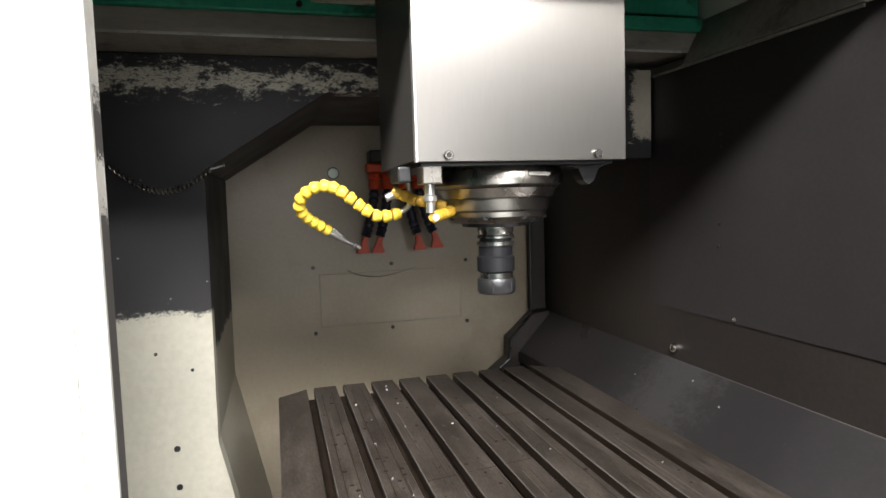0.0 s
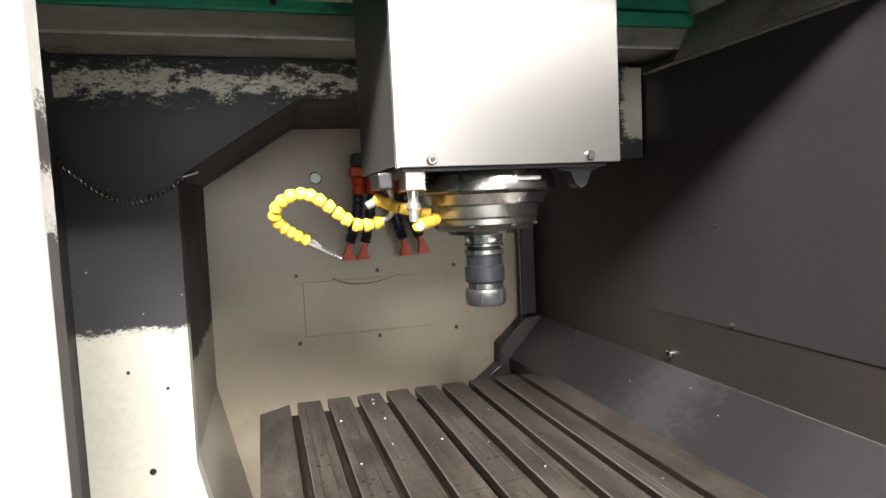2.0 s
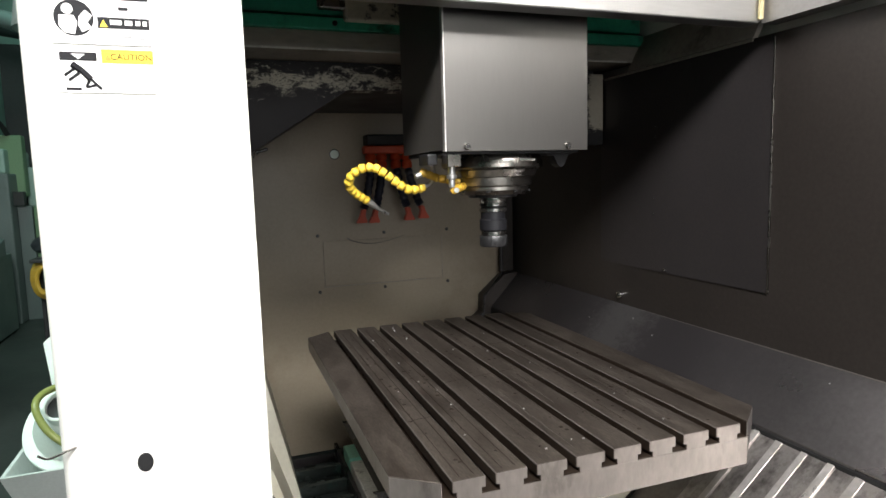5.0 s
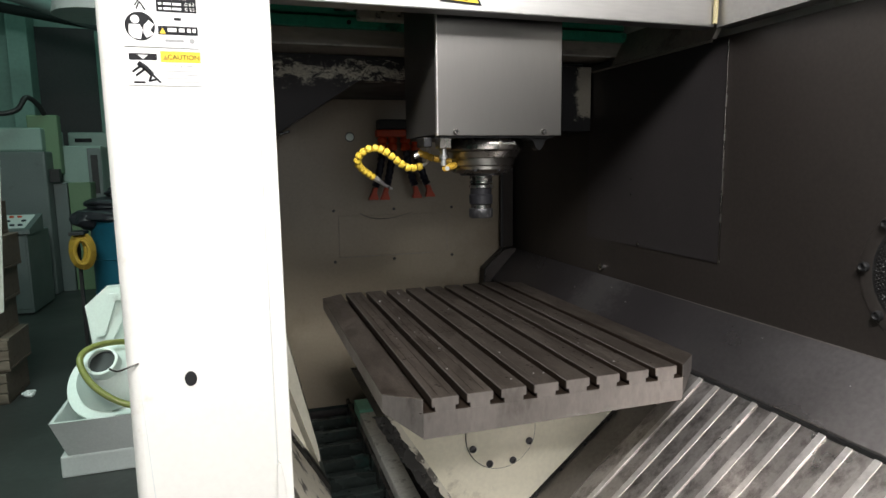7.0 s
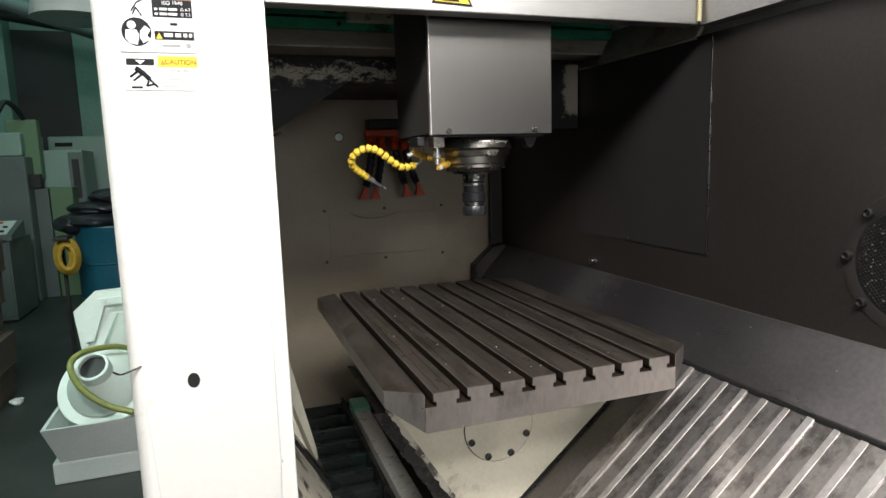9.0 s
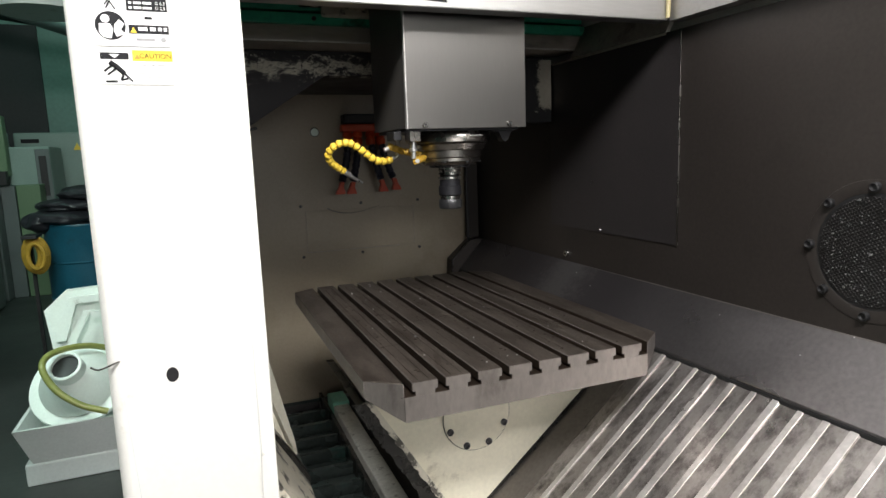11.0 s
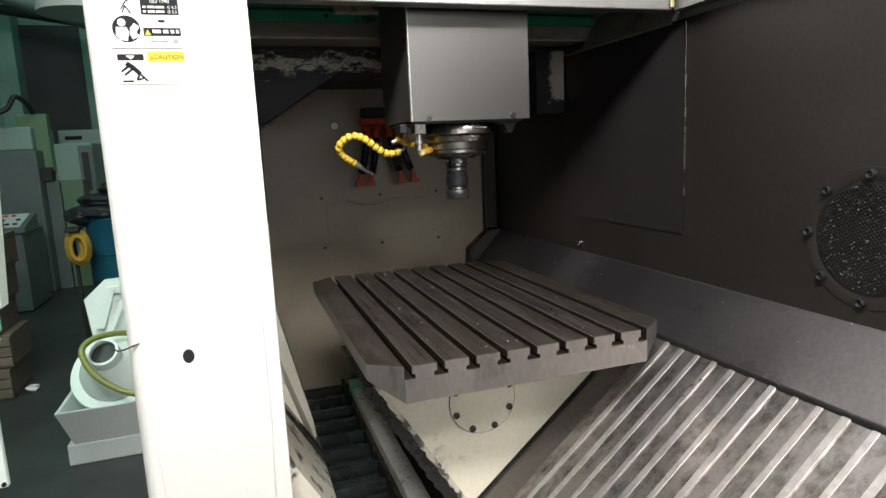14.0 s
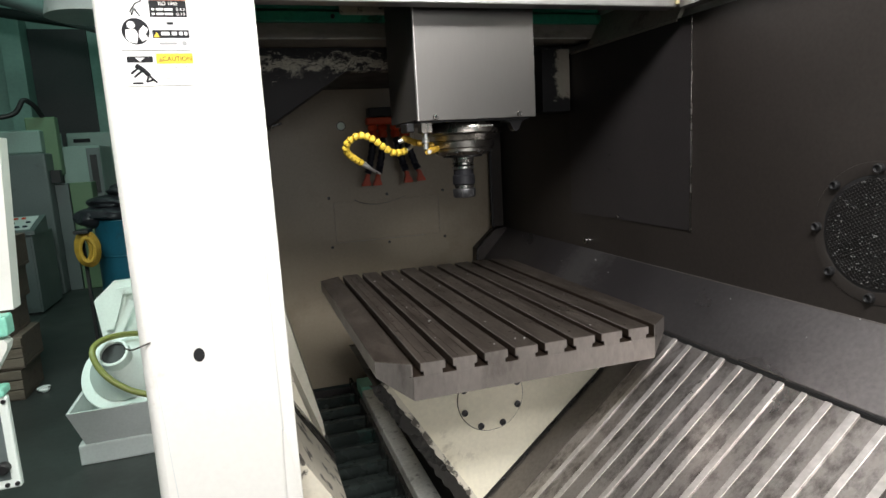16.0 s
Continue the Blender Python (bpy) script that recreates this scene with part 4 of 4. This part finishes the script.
# ---- telescopic way cover on the slope ----
wc = thing("way_cover", "telescopic stainless way cover on the sloping bed", "way cover")
x_hi, z_hi, x_lo = LX - 0.006, 0.9285, 0.02


def cover_strip(y0, y1, up, thick):
    """A flat strip down the slope of the bed, between two places along it."""
    z_low = z_hi - 0.84 * (x_hi - x_lo)
    return prism([(x_hi, z_hi + up), (x_lo, z_low + up), (x_lo, z_low + up - thick), (x_hi, z_hi + up - thick)], y0, y1)


step = 0.053
lips = (0.0145, 0.0125, 0.0155, 0.0135, 0.012)
for k in range(18):
    y = -0.35 + step * k
    if y + step > CY - 0.012:
        break
    rise = 0.0011 * ((k * 2) % 3)
    plate = part("cover_plate", cover_strip(y + 0.0005, y + step, rise, 0.006), "cover", wc)
    part("cover_lip", cover_strip(y + 0.002, y + 0.002 + lips[k % 5], rise + 0.0022, 0.002), "lip", plate, "bright wiped lip")
flange = part("end_flange", cover_strip(y + 0.0005, CY + 0.02, 0.004, 0.008), "cover_dull", wc, "dull steel end flange screwed to the carriage")
for k in range(7):
    x = 0.06 + 0.065 * k
    stud = lathe([(0.0, 0.0055), (0.004, 0.0055), (0.0055, 0.0035)], (0, 0, 0), 12)
    stud.transform(Matrix.Translation((x, CY - 0.002, z_hi - 0.84 * (x_hi - x) + 0.0042)) @ Matrix.Rotation(math.atan(-0.84), 4, "Y"))
    part("bolt", stud, "gunmetal", flange, "dark domed bolt", True)
part("under_tray", prism([(x_hi, z_hi - 0.02), (x_lo - 0.05, z_hi - 0.02 - 0.84 * (x_hi - x_lo + 0.05)), (x_lo - 0.05, 0.3), (x_hi, 0.3)], -0.33, TB), "soot", wc, "dark bed casting")

# ---- chip trough at the left of the bed ----
tr = thing("chip_conveyor", "black chip conveyor trough with cross flights", "chip conveyor")
for k in range(13):
    y = 1.82 - 0.118 * k
    part("flight", prism([(y, 0.40), (y - 0.10, 0.385), (y - 0.108, 0.405), (y - 0.112, 0.445), (y - 0.10, 0.448), (y - 0.092, 0.41), (y, 0.41)], -0.25, -0.085, "X"), "flight", tr, "black flight plate")
part("bed", box(-0.27, -0.05, 0.2, BY - 0.004, 0.30, 0.378), "black", tr)
part("side_plate", box(-0.262, -0.252, 0.2, BY - 0.004, 0.379, 0.505), "flight", tr)
part("chain", box(-0.084, -0.072, 0.2, BY - 0.004, 0.379, 0.47), "oily", tr)
gr = thing("guard_rail", "pale worn steel guard rail beside the chip conveyor", "guard rail")
part("rail", box(-0.070, -0.012, 0.2, 1.70, 0.46, 0.5, 0.004), "rail", gr)
part("end_block", box(-0.072, -0.008, 1.60, 1.712, 0.463, 0.512, 0.004), "mint", gr, "mint green end block")
fl = thing("bed_flange", "pale bed casting flange with peeling black paint", "bed casting", kind="structure")
part("slope", prism([(-0.43, 0.78), (-0.405, 0.80), (-0.265, 0.56), (-0.255, 0.50), (-0.43, 0.50)], 0.64, 0.98), "cream_worn", fl)
part("seal", prism([(-0.42, 0.815), (-0.40, 0.815), (-0.262, 0.575), (-0.262, 0.555), (-0.40, 0.792)], 0.96, 1.0), "oily", fl, "oily black seal")
part("base", box(-0.54, -0.264, 0.64, 1.257, 0.1, 0.499), "cream", fl)
part("wall_slope", prism([(-0.40, 0.78), (-0.355, 0.80), (-0.262, 0.50), (-0.40, 0.50)], 1.001, 1.256), "cream", fl)

# ---- round extractor grille in the side wall ----
GYc, GZc, GR = 0.104, 1.2285, 0.121
gv = thing("extractor_grille", "round wire-mesh extractor grille bolted to the side wall", "grille")
ring = bmesh.new()
n = 64
loops = []
for r, dx in ((0.1345, -0.0006), (0.1335, -0.0018), (0.1115, -0.0024), (0.1095, -0.0012)):
    loops.append([ring.verts.new((RX + dx, GYc + r * math.cos(2 * math.pi * i / n), GZc + r * math.sin(2 * math.pi * i / n))) for i in range(n)])
for p, q in zip(loops, loops[1:]):
    for i in range(n):
        ring.faces.new((p[i], p[(i + 1) % n], q[(i + 1) % n], q[i]))
bmesh.ops.recalc_face_normals(ring, faces=ring.faces[:])
grille_ring = part("flange", ring, "wall_dark", gv, "dull grey flange ring", True)
# Black disc paints the dark depth and rim shade; the wall isn't recessed.
part("backing", lathe([(-0.0006, 0.1105), (-0.0011, 0.1105)], (RX, GYc, GZc), 64, "X"), "black", gv)
mesh_bm = bmesh.new()
d = 0.0062
m_ = int(0.104 / d) + 1
for s in (-1, 1):
    for i in range(-m_ * 2, m_ * 2 + 1):
        c = i * d
        # two slanting sets of wires
        dy, dz = math.cos(radians((48 if s > 0 else -26))), math.sin(radians((48 if s > 0 else -26)))
        py, pz = -dz * c, dy * c
        h2 = 0.103 ** 2 - c * c
        if h2 <= 0:
            continue
        h = math.sqrt(h2)
        tube([(RX - 0.003 + 0.0008 * s, GYc + py - dy * h, GZc + pz - dz * h), (RX - 0.003 + 0.0008 * s, GYc + py + dy * h, GZc + pz + dz * h)], 0.0010 - 0.0001 * s, 6, mesh_bm)
wire = part("wire_mesh", mesh_bm, "mesh_wire", gv, "expanded wire mesh clogged with chips")
clog = bmesh.new()
for k in range(130):
    r, a = 0.1 * math.sqrt(rnd.random()), rnd.choice((rnd.uniform(0, 6.283), rnd.gauss(-0.9, 0.8)))
    s = rnd.uniform(0.0005, 0.0011) * (2.2 if rnd.random() < 0.06 else 1)
    yy, zz = GYc + r * math.cos(a), GZc + r * math.sin(a)
    box(RX - 0.0065, RX - 0.004, yy - s, yy + s, zz - s * 0.7, zz + s * 0.7, 0, clog)
tagged(part("chips", clog, "alu", wire, "bright clogged chips"), kind="stuff")
for k in range(8):
    a = radians(46 * 0 + 45 * k + 1)
    yy, zz = GYc + GR * math.cos(a), GZc + GR * math.sin(a)
    part("bolt", lathe([(-0.0030, 0.0092), (-0.012, 0.0092), (-0.0135, 0.007), (-0.009, 0.0048)], (RX, yy, zz), 14, "X"), "black", grille_ring, "dark socket bolt", True)

# ---- workshop things seen past the post ----
fu = thing("chip_filter_unit", "white coolant filter unit with a funnel on a sheet tray", "filter unit")
tr_bm = bmesh.new()
lo = [tr_bm.verts.new(v) for v in ((-1.285, 2.505, 0.107), (-0.55, 2.505, 0.107), (-0.55, 3.0, 0.107), (-1.285, 3.0, 0.107))]
hi = [tr_bm.verts.new(v) for v in ((-1.335, 2.45, 0.29), (-0.50, 2.45, 0.29), (-0.50, 3.1, 0.29), (-1.335, 3.1, 0.29))]
inn = [tr_bm.verts.new(v) for v in ((-1.32, 2.465, 0.29), (-0.515, 2.465, 0.29), (-0.515, 3.085, 0.29), (-1.32, 3.085, 0.29))]
flr = [tr_bm.verts.new(v) for v in ((-1.275, 2.52, 0.117), (-0.56, 2.52, 0.117), (-0.56, 2.98, 0.117), (-1.275, 2.98, 0.117))]
tr_bm.faces.new(lo)
tr_bm.faces.new(flr)
for p, q in ((lo, hi), (hi, inn), (inn, flr)):
    for i in range(4):
        tr_bm.faces.new((p[i], p[(i + 1) % 4], q[(i + 1) % 4], q[i]))
bmesh.ops.recalc_face_normals(tr_bm, faces=tr_bm.faces[:])
part("tray", tr_bm, "tray", fu, "grey-white flared sheet tray")
part("base", box(-1.318, -0.52, 2.50, 3.05, 0.0, 0.106, 0.008), "tray", fu, "grey-white base box")
disc = lathe([(0, 0.222), (0.012, 0.226), (0.02, 0.222), (0.024, 0.15)], (0, 0, 0), 48)
TM = Matrix.Translation((-1.10, 2.74, 0.372)) @ Matrix.Rotation(radians(45), 4, "X") @ Matrix.Rotation(radians(-8), 4, "Y")
disc.transform(TM)
part("disc", disc, "filter", fu, "white round disc", True)
fun = lathe([(0.025, 0.175), (0.05, 0.17), (0.13, 0.105), (0.155, 0.074), (0.21, 0.072), (0.213, 0.068), (0.213, 0.060), (0.12, 0.058)], (0, 0, 0), 40)
fun.transform(TM)
funnel = part("funnel", fun, "filter", fu, "white funnel", True)
# Black plug paints the dark inside the funnel.
bore = lathe([(0.150, 0.0595), (0.192, 0.0595)], (0, 0, 0), 32)
bore.transform(TM)
part("bore", bore, "black", funnel, "dark funnel mouth")
part("hood", prism([(-1.24, 0.40), (-1.268, 0.711), (-1.166, 0.803), (-0.55, 0.83), (-0.55, 0.40)], 2.99, 3.05), "filter", fu, "white sheet hood")
part("pillar", box(-1.15, -0.6, 2.985, 3.04, 0.118, 0.399), "filter", fu)
part("strut", prism([(-1.225, 0.55), (-1.18, 0.55), (-1.115, 0.737), (-0.60, 0.765), (-0.60, 0.80), (-1.145, 0.772)], 2.955, 2.984), "filter", fu, "white folded bracket")
part("strut", prism([(-1.19, 0.505), (-1.15, 0.505), (-1.045, 0.705), (-1.08, 0.705)], 2.90, 2.93), "filter", fu, "white strut")
part("strut", prism([(-1.05, 0.672), (-0.60, 0.60), (-0.60, 0.63), (-1.045, 0.704)], 2.90, 2.93), "filter", fu, "white strut")
part("strut", prism([(-1.19, 0.503), (-1.15, 0.503), (-0.60, 0.43), (-0.60, 0.39), (-1.19, 0.465)], 2.90, 2.93), "filter", fu, "white strut")
part("hose", tube(smooth_path([(-0.92, 2.82, 0.50), (-1.05, 2.74, 0.565), (-1.165, 2.62, 0.585), (-1.205, 2.53, 0.55), (-1.155, 2.47, 0.455), (-1.06, 2.445, 0.372), (-0.95, 2.43, 0.325)], 8), 0.015, 10), "hose_green", fu, "olive green hose", True)

for k in range(6):
    cr = thing("wooden_crate", "weathered wooden pallet crate in a stack", "crate", "stacked crates")
    z0 = 0.205 * k
    off = 0.03 * math.sin(k * 2.1)
    for j in range(3):
        part("board", box(-2.892 + off, -1.877 + off, 3.65, 3.675, z0 + 0.012 + 0.063 * j, z0 + 0.068 + 0.063 * j, 0.003), "wood", cr)
    part("side_board", box(-1.902 + off, -1.878 + off, 3.676, 4.05, z0 + 0.02, z0 + 0.19, 0.003), "wood", cr)
    part("lid", box(-2.892 + off, -1.877 + off, 3.68, 4.05, z0 + 0.18, z0 + 0.2045, 0.002), "wood", cr)
    part("runner", box(-1.992 + off, -1.877 + off, 3.66, 4.05, z0 + 0.0005, z0 + 0.018, 0.001), "wood", cr)

dr = thing("steel_drum", "blue painted steel drum", "drum")
part("body", lathe([(0.001, 0.285), (0.02, 0.29), (0.29, 0.288), (0.30, 0.296), (0.31, 0.288), (0.58, 0.288), (0.59, 0.296), (0.60, 0.288), (0.87, 0.288), (0.88, 0.294), (0.89, 0.29), (0.885, 0.27)], (-1.36, 5.1, 0.11), 48), "blue", dr, "", True)
part("pallet", box(-1.62, -1.08, 4.85, 5.4, 0.0, 0.11, 0.004), "wood", dr)
sk = thing("sack_pile", "black plastic sacks piled on the drum", "sacks")
for (x, y, z, sx, sy, sz) in ((-1.40, 5.08, 1.04, 0.36, 0.30, 0.075), (-1.36, 5.12, 1.14, 0.31, 0.27, 0.07), (-1.28, 5.1, 1.23, 0.25, 0.25, 0.065), (-1.62, 5.05, 1.02, 0.15, 0.2, 0.09)):
    b = bmesh.new()
    bmesh.ops.create_icosphere(b, subdivisions=4, radius=1)
    for v in b.verts:
        v.co *= 1 + 0.16 * noise.noise(v.co * 2.2 + Vector((x * 9, y, z * 7)))
        v.co = Vector((x + v.co.x * sx, y + v.co.y * sy, z + v.co.z * sz))
    part("sack", b, "sack", sk, "", True)
cl = thing("hose_coil", "coiled ochre hose hanging by the drum", "hose coil")
for k in range(6):
    r = 0.128 - 0.017 * (k % 3)
    pts = [(-1.66 + (0.5 + 0.05 * (k // 3)) * r * math.cos(2 * math.pi * i / 24) + 0.035 * (k // 3), 4.74 - 0.02 * k, 0.80 + 1.0 * r * math.sin(2 * math.pi * i / 24)) for i in range(25)]
    part("turn", tube(pts, 0.017, 8), "coil", cl, "", True)
part("hook", box(-1.70, -1.60, 4.60, 4.78, 0.93, 0.955, 0.004), "black", cl)
part("stand", box(-1.70, -1.675, 4.80, 4.825, 0.0, 0.95, 0.002), "black", cl)

cb = thing("control_cabinet", "grey-green control cabinet with a sloping panel", "control cabinet")
part("body", box(-3.10, -2.46, 6.3, 7.0, 0.02, 0.80, 0.006), "cab_grey", cb)
part("plinth", box(-3.08, -2.48, 6.32, 6.98, 0.0, 0.0195), "black", cb)
cab_door = part("door", box(-2.78, -2.475, 6.288, 6.2995, 0.06, 0.77, 0.004), "cab_grey", cb, "closed cabinet door")
part("latch", box(-2.68, -2.65, 6.27, 6.287, 0.44, 0.52, 0.004), "sign_yellow", cab_door, "yellow door latch")
desk = part("desk", prism([(6.25, 0.805), (6.25, 0.85), (6.7, 0.97), (6.7, 0.805)], -3.04, -2.42, "X"), "cab_grey", cb, "sloping panel")
def on_desk(y, up=0.0):
    return 0.85 + (y - 6.25) * 0.2667 + up


plate = part("panel_plate", prism([(6.29, on_desk(6.29, 0.001)), (6.66, on_desk(6.66, 0.001)), (6.66, on_desk(6.66, 0.006)), (6.29, on_desk(6.29, 0.006))], -2.99, -2.47, "X"), "tray", desk, "pale switch panel")
for i in range(7):
    for j in range(3):
        if (i * 3 + j * 5) % 4:
            x, y = -2.93 + 0.068 * i, 6.35 + 0.12 * j
            part("button", lathe([(0, 0.022), (0.012, 0.022), (0.018, 0.016)], (x, y, on_desk(y, 0.004)), 10), ("sign_black", "navy", "red")[(i * j + (i > 4)) % 3], desk)

ma = thing("old_machine", "grey-green machine tool with a dark side panel", "machine tool")
part("body", box(-4.3, -2.50, 7.3, 8.6, 0.0, 1.617, 0.02), "cab_grey", ma)
part("column", box(-4.2, -2.555, 7.45, 8.4, 1.621, 1.88, 0.02), "cab_light", ma)
part("panel", box(-2.727, -2.42, 7.6, 7.75, 1.36, 2.03, 0.015), "cab_olive", ma, "olive green box")
part("vent", box(-2.499, -2.40, 7.4, 7.5, 1.27, 1.42, 0.005), "black", ma)
part("side_box", box(-2.499, -2.36, 7.5, 7.79, 0.0, 1.26, 0.01), "cab_grey", ma)
part("cable", tube(smooth_path([(-3.3, 7.25, 2.10), (-2.95, 7.3, 2.02), (-2.74, 7.35, 2.06), (-2.65, 7.4, 2.2), (-2.58, 7.5, 2.15), (-2.54, 7.6, 2.04)], 8), 0.028, 10), "black", ma, "thick black cable", True)
mb = thing("pale_machine", "pale green machine cabinet with a glazed door", "machine tool")
part("body", box(-2.466, -2.034, 7.8, 8.5, 0.0, 1.69, 0.015), "cab_light", mb)
pale_door = part("door", box(-2.185, -2.04, 7.78, 7.799, 0.95, 1.66, 0.008), "cab_grey", mb)
part("window", box(-2.15, -2.075, 7.772, 7.7795, 1.12, 1.58, 0.004), "black", pale_door, "dark window")
part("lower_box", box(-2.35, -2.12, 7.5, 7.775, 0.0, 1.26, 0.01), "cab_olive", mb)
mc = thing("white_casing", "pale casing behind the machines with a yellow label", "machine casing")
part("body", box(-2.58, -0.8, 8.7, 9.3, 0.0, 1.89, 0.02), "cab_light", mc)
part("label", prism([(-1.93, 1.66), (-1.83, 1.66), (-1.88, 1.75)], 8.692, 8.6985), "sign_yellow", mc)
part("plates", box(-2.50, -2.30, 8.69, 8.699, 1.76, 1.81, 0.002), "sign_black", mc)
solid("door_1", box(-3.16, -2.405, 9.93, 9.995, 0.004, 3.44), "dark_door", "tall charcoal shutter door in the workshop wall", "door")
solid("column", box(-3.42, -3.165, 9.6, 9.99, 0.004, 5.2, 0.01), "plaster", "teal concrete column", "column")
pp = thing("roof_duct", "dark ducts crossing under the workshop roof", "duct")
part("duct", tube([(-4.5, 8.2, 4.0), (-1.2, 7.0, 2.75)], 0.09, 12), "cab_grey", pp, "", True)
part("duct", tube([(-4.5, 8.6, 3.6), (-1.2, 8.0, 3.0)], 0.06, 12), "black", pp, "", True)
part("hanger", tube([(-2.85, 7.6, 3.45), (-2.85, 7.6, 5.209)], 0.012, 6), "black", pp)
part("hanger", tube([(-2.85, 8.3, 3.3), (-2.85, 8.3, 5.209)], 0.012, 6), "black", pp)
part("hanger", tube([(-1.55, 5.6, 3.01), (-1.55, 5.6, 5.209)], 0.012, 6), "black", pp)
part("hood", lathe([(0, 0.35), (0.2, 0.32), (0.3, 0.1)], (-1.55, 5.6, 2.72), 32), "tray", pp, "pale lamp hood", True)
pc = thing("paper_scrap", "crumpled paper scrap on the floor", "scrap")
b = bmesh.new()
bmesh.ops.create_icosphere(b, subdivisions=3, radius=0.04)
for v in b.verts:
    v.co *= 1 + 0.5 * noise.noise(v.co * 40)
    v.co = Vector((-1.80 + v.co.x, 3.77 + v.co.y, 0.02 + v.co.z * 0.5))
part("paper", b, "tray", pc)
ped = thing("operator_pedestal", "pale mint sheet-metal pedestal beside the aisle", "pedestal")
part("body", box(-1.46, -1.098, 1.15, 1.175, 0.572, 0.835, 0.006), "filter", ped)
part("panel", box(-1.44, -1.118, 1.1455, 1.1495, 0.60, 0.81, 0.002), "cab_grey", ped, "grey recessed front panel")
part("stand", box(-1.44, -1.34, 1.176, 1.26, 0.0, 0.83, 0.006), "cab_grey", ped, "grey stand")
for x, z in ((-1.106, 0.585), (-1.130, 0.585), (-1.106, 0.822)):
    screw("bolt", (x, 1.1495, z), "Y", 0.006, ped, "small dark bolt", "gunmetal")
part("knob", lathe([(0, 0.016), (-0.018, 0.016), (-0.022, 0.012)], (-1.128, 1.145, 0.64), 20, "Y"), "black", ped, "black turning knob", True)
part("top", box(-1.47, -1.10, 1.14, 1.20, 0.836, 0.86, 0.006), "mint", ped)
part("shelf", prism([(-1.46, 0.992), (-1.082, 0.99), (-1.074, 0.98), (-1.078, 0.962), (-1.14, 0.861), (-1.46, 0.861)], 1.15, 1.195), "white", ped, "white rounded keyboard shelf")
part("screen_post", box(-1.44, -1.36, 1.20, 1.25, 0.861, 1.0595, 0.004), "filter", ped)
part("screen_back", prism([(-1.46, 1.06), (-1.063, 1.06), (-1.030, 1.52), (-1.46, 1.52)], 1.20, 1.26), "white", ped, "white console screen back")
part("screen_lip", box(-1.46, -1.066, 1.14, 1.198, 1.0, 1.055, 0.006), "mint", ped, "mint console lip")

# ---- unseen luminaires at the lamps; all but KEY are added fill ----
for kx, ky, kz in (KEY, FRONT_FILL, AISLE, REAR):
    lum = thing("ceiling_luminaire", "unseen twin-tube luminaire modelled at an area lamp", "ceiling lamp", "ceiling luminaires")
    part("housing", box(kx - 0.75, kx + 0.75, ky - 0.16, ky + 0.16, kz + 0.09, kz + 0.15, 0.01), "white", lum)
    for dy in (-0.08, 0.08):
        part("tube", lathe([(-0.66, 0.018), (0.66, 0.018)], (kx, ky + dy, kz + 0.06), 12, "X"), "tube", lum, "glowing tube")
    part("suspension", tube([(kx - 0.5, ky, kz + 0.151), (kx - 0.5, ky, 5.209)], 0.008, 6), "grey_steel", lum)
    part("suspension", tube([(kx + 0.5, ky, kz + 0.151), (kx + 0.5, ky, 5.209)], 0.008, 6), "grey_steel", lum)
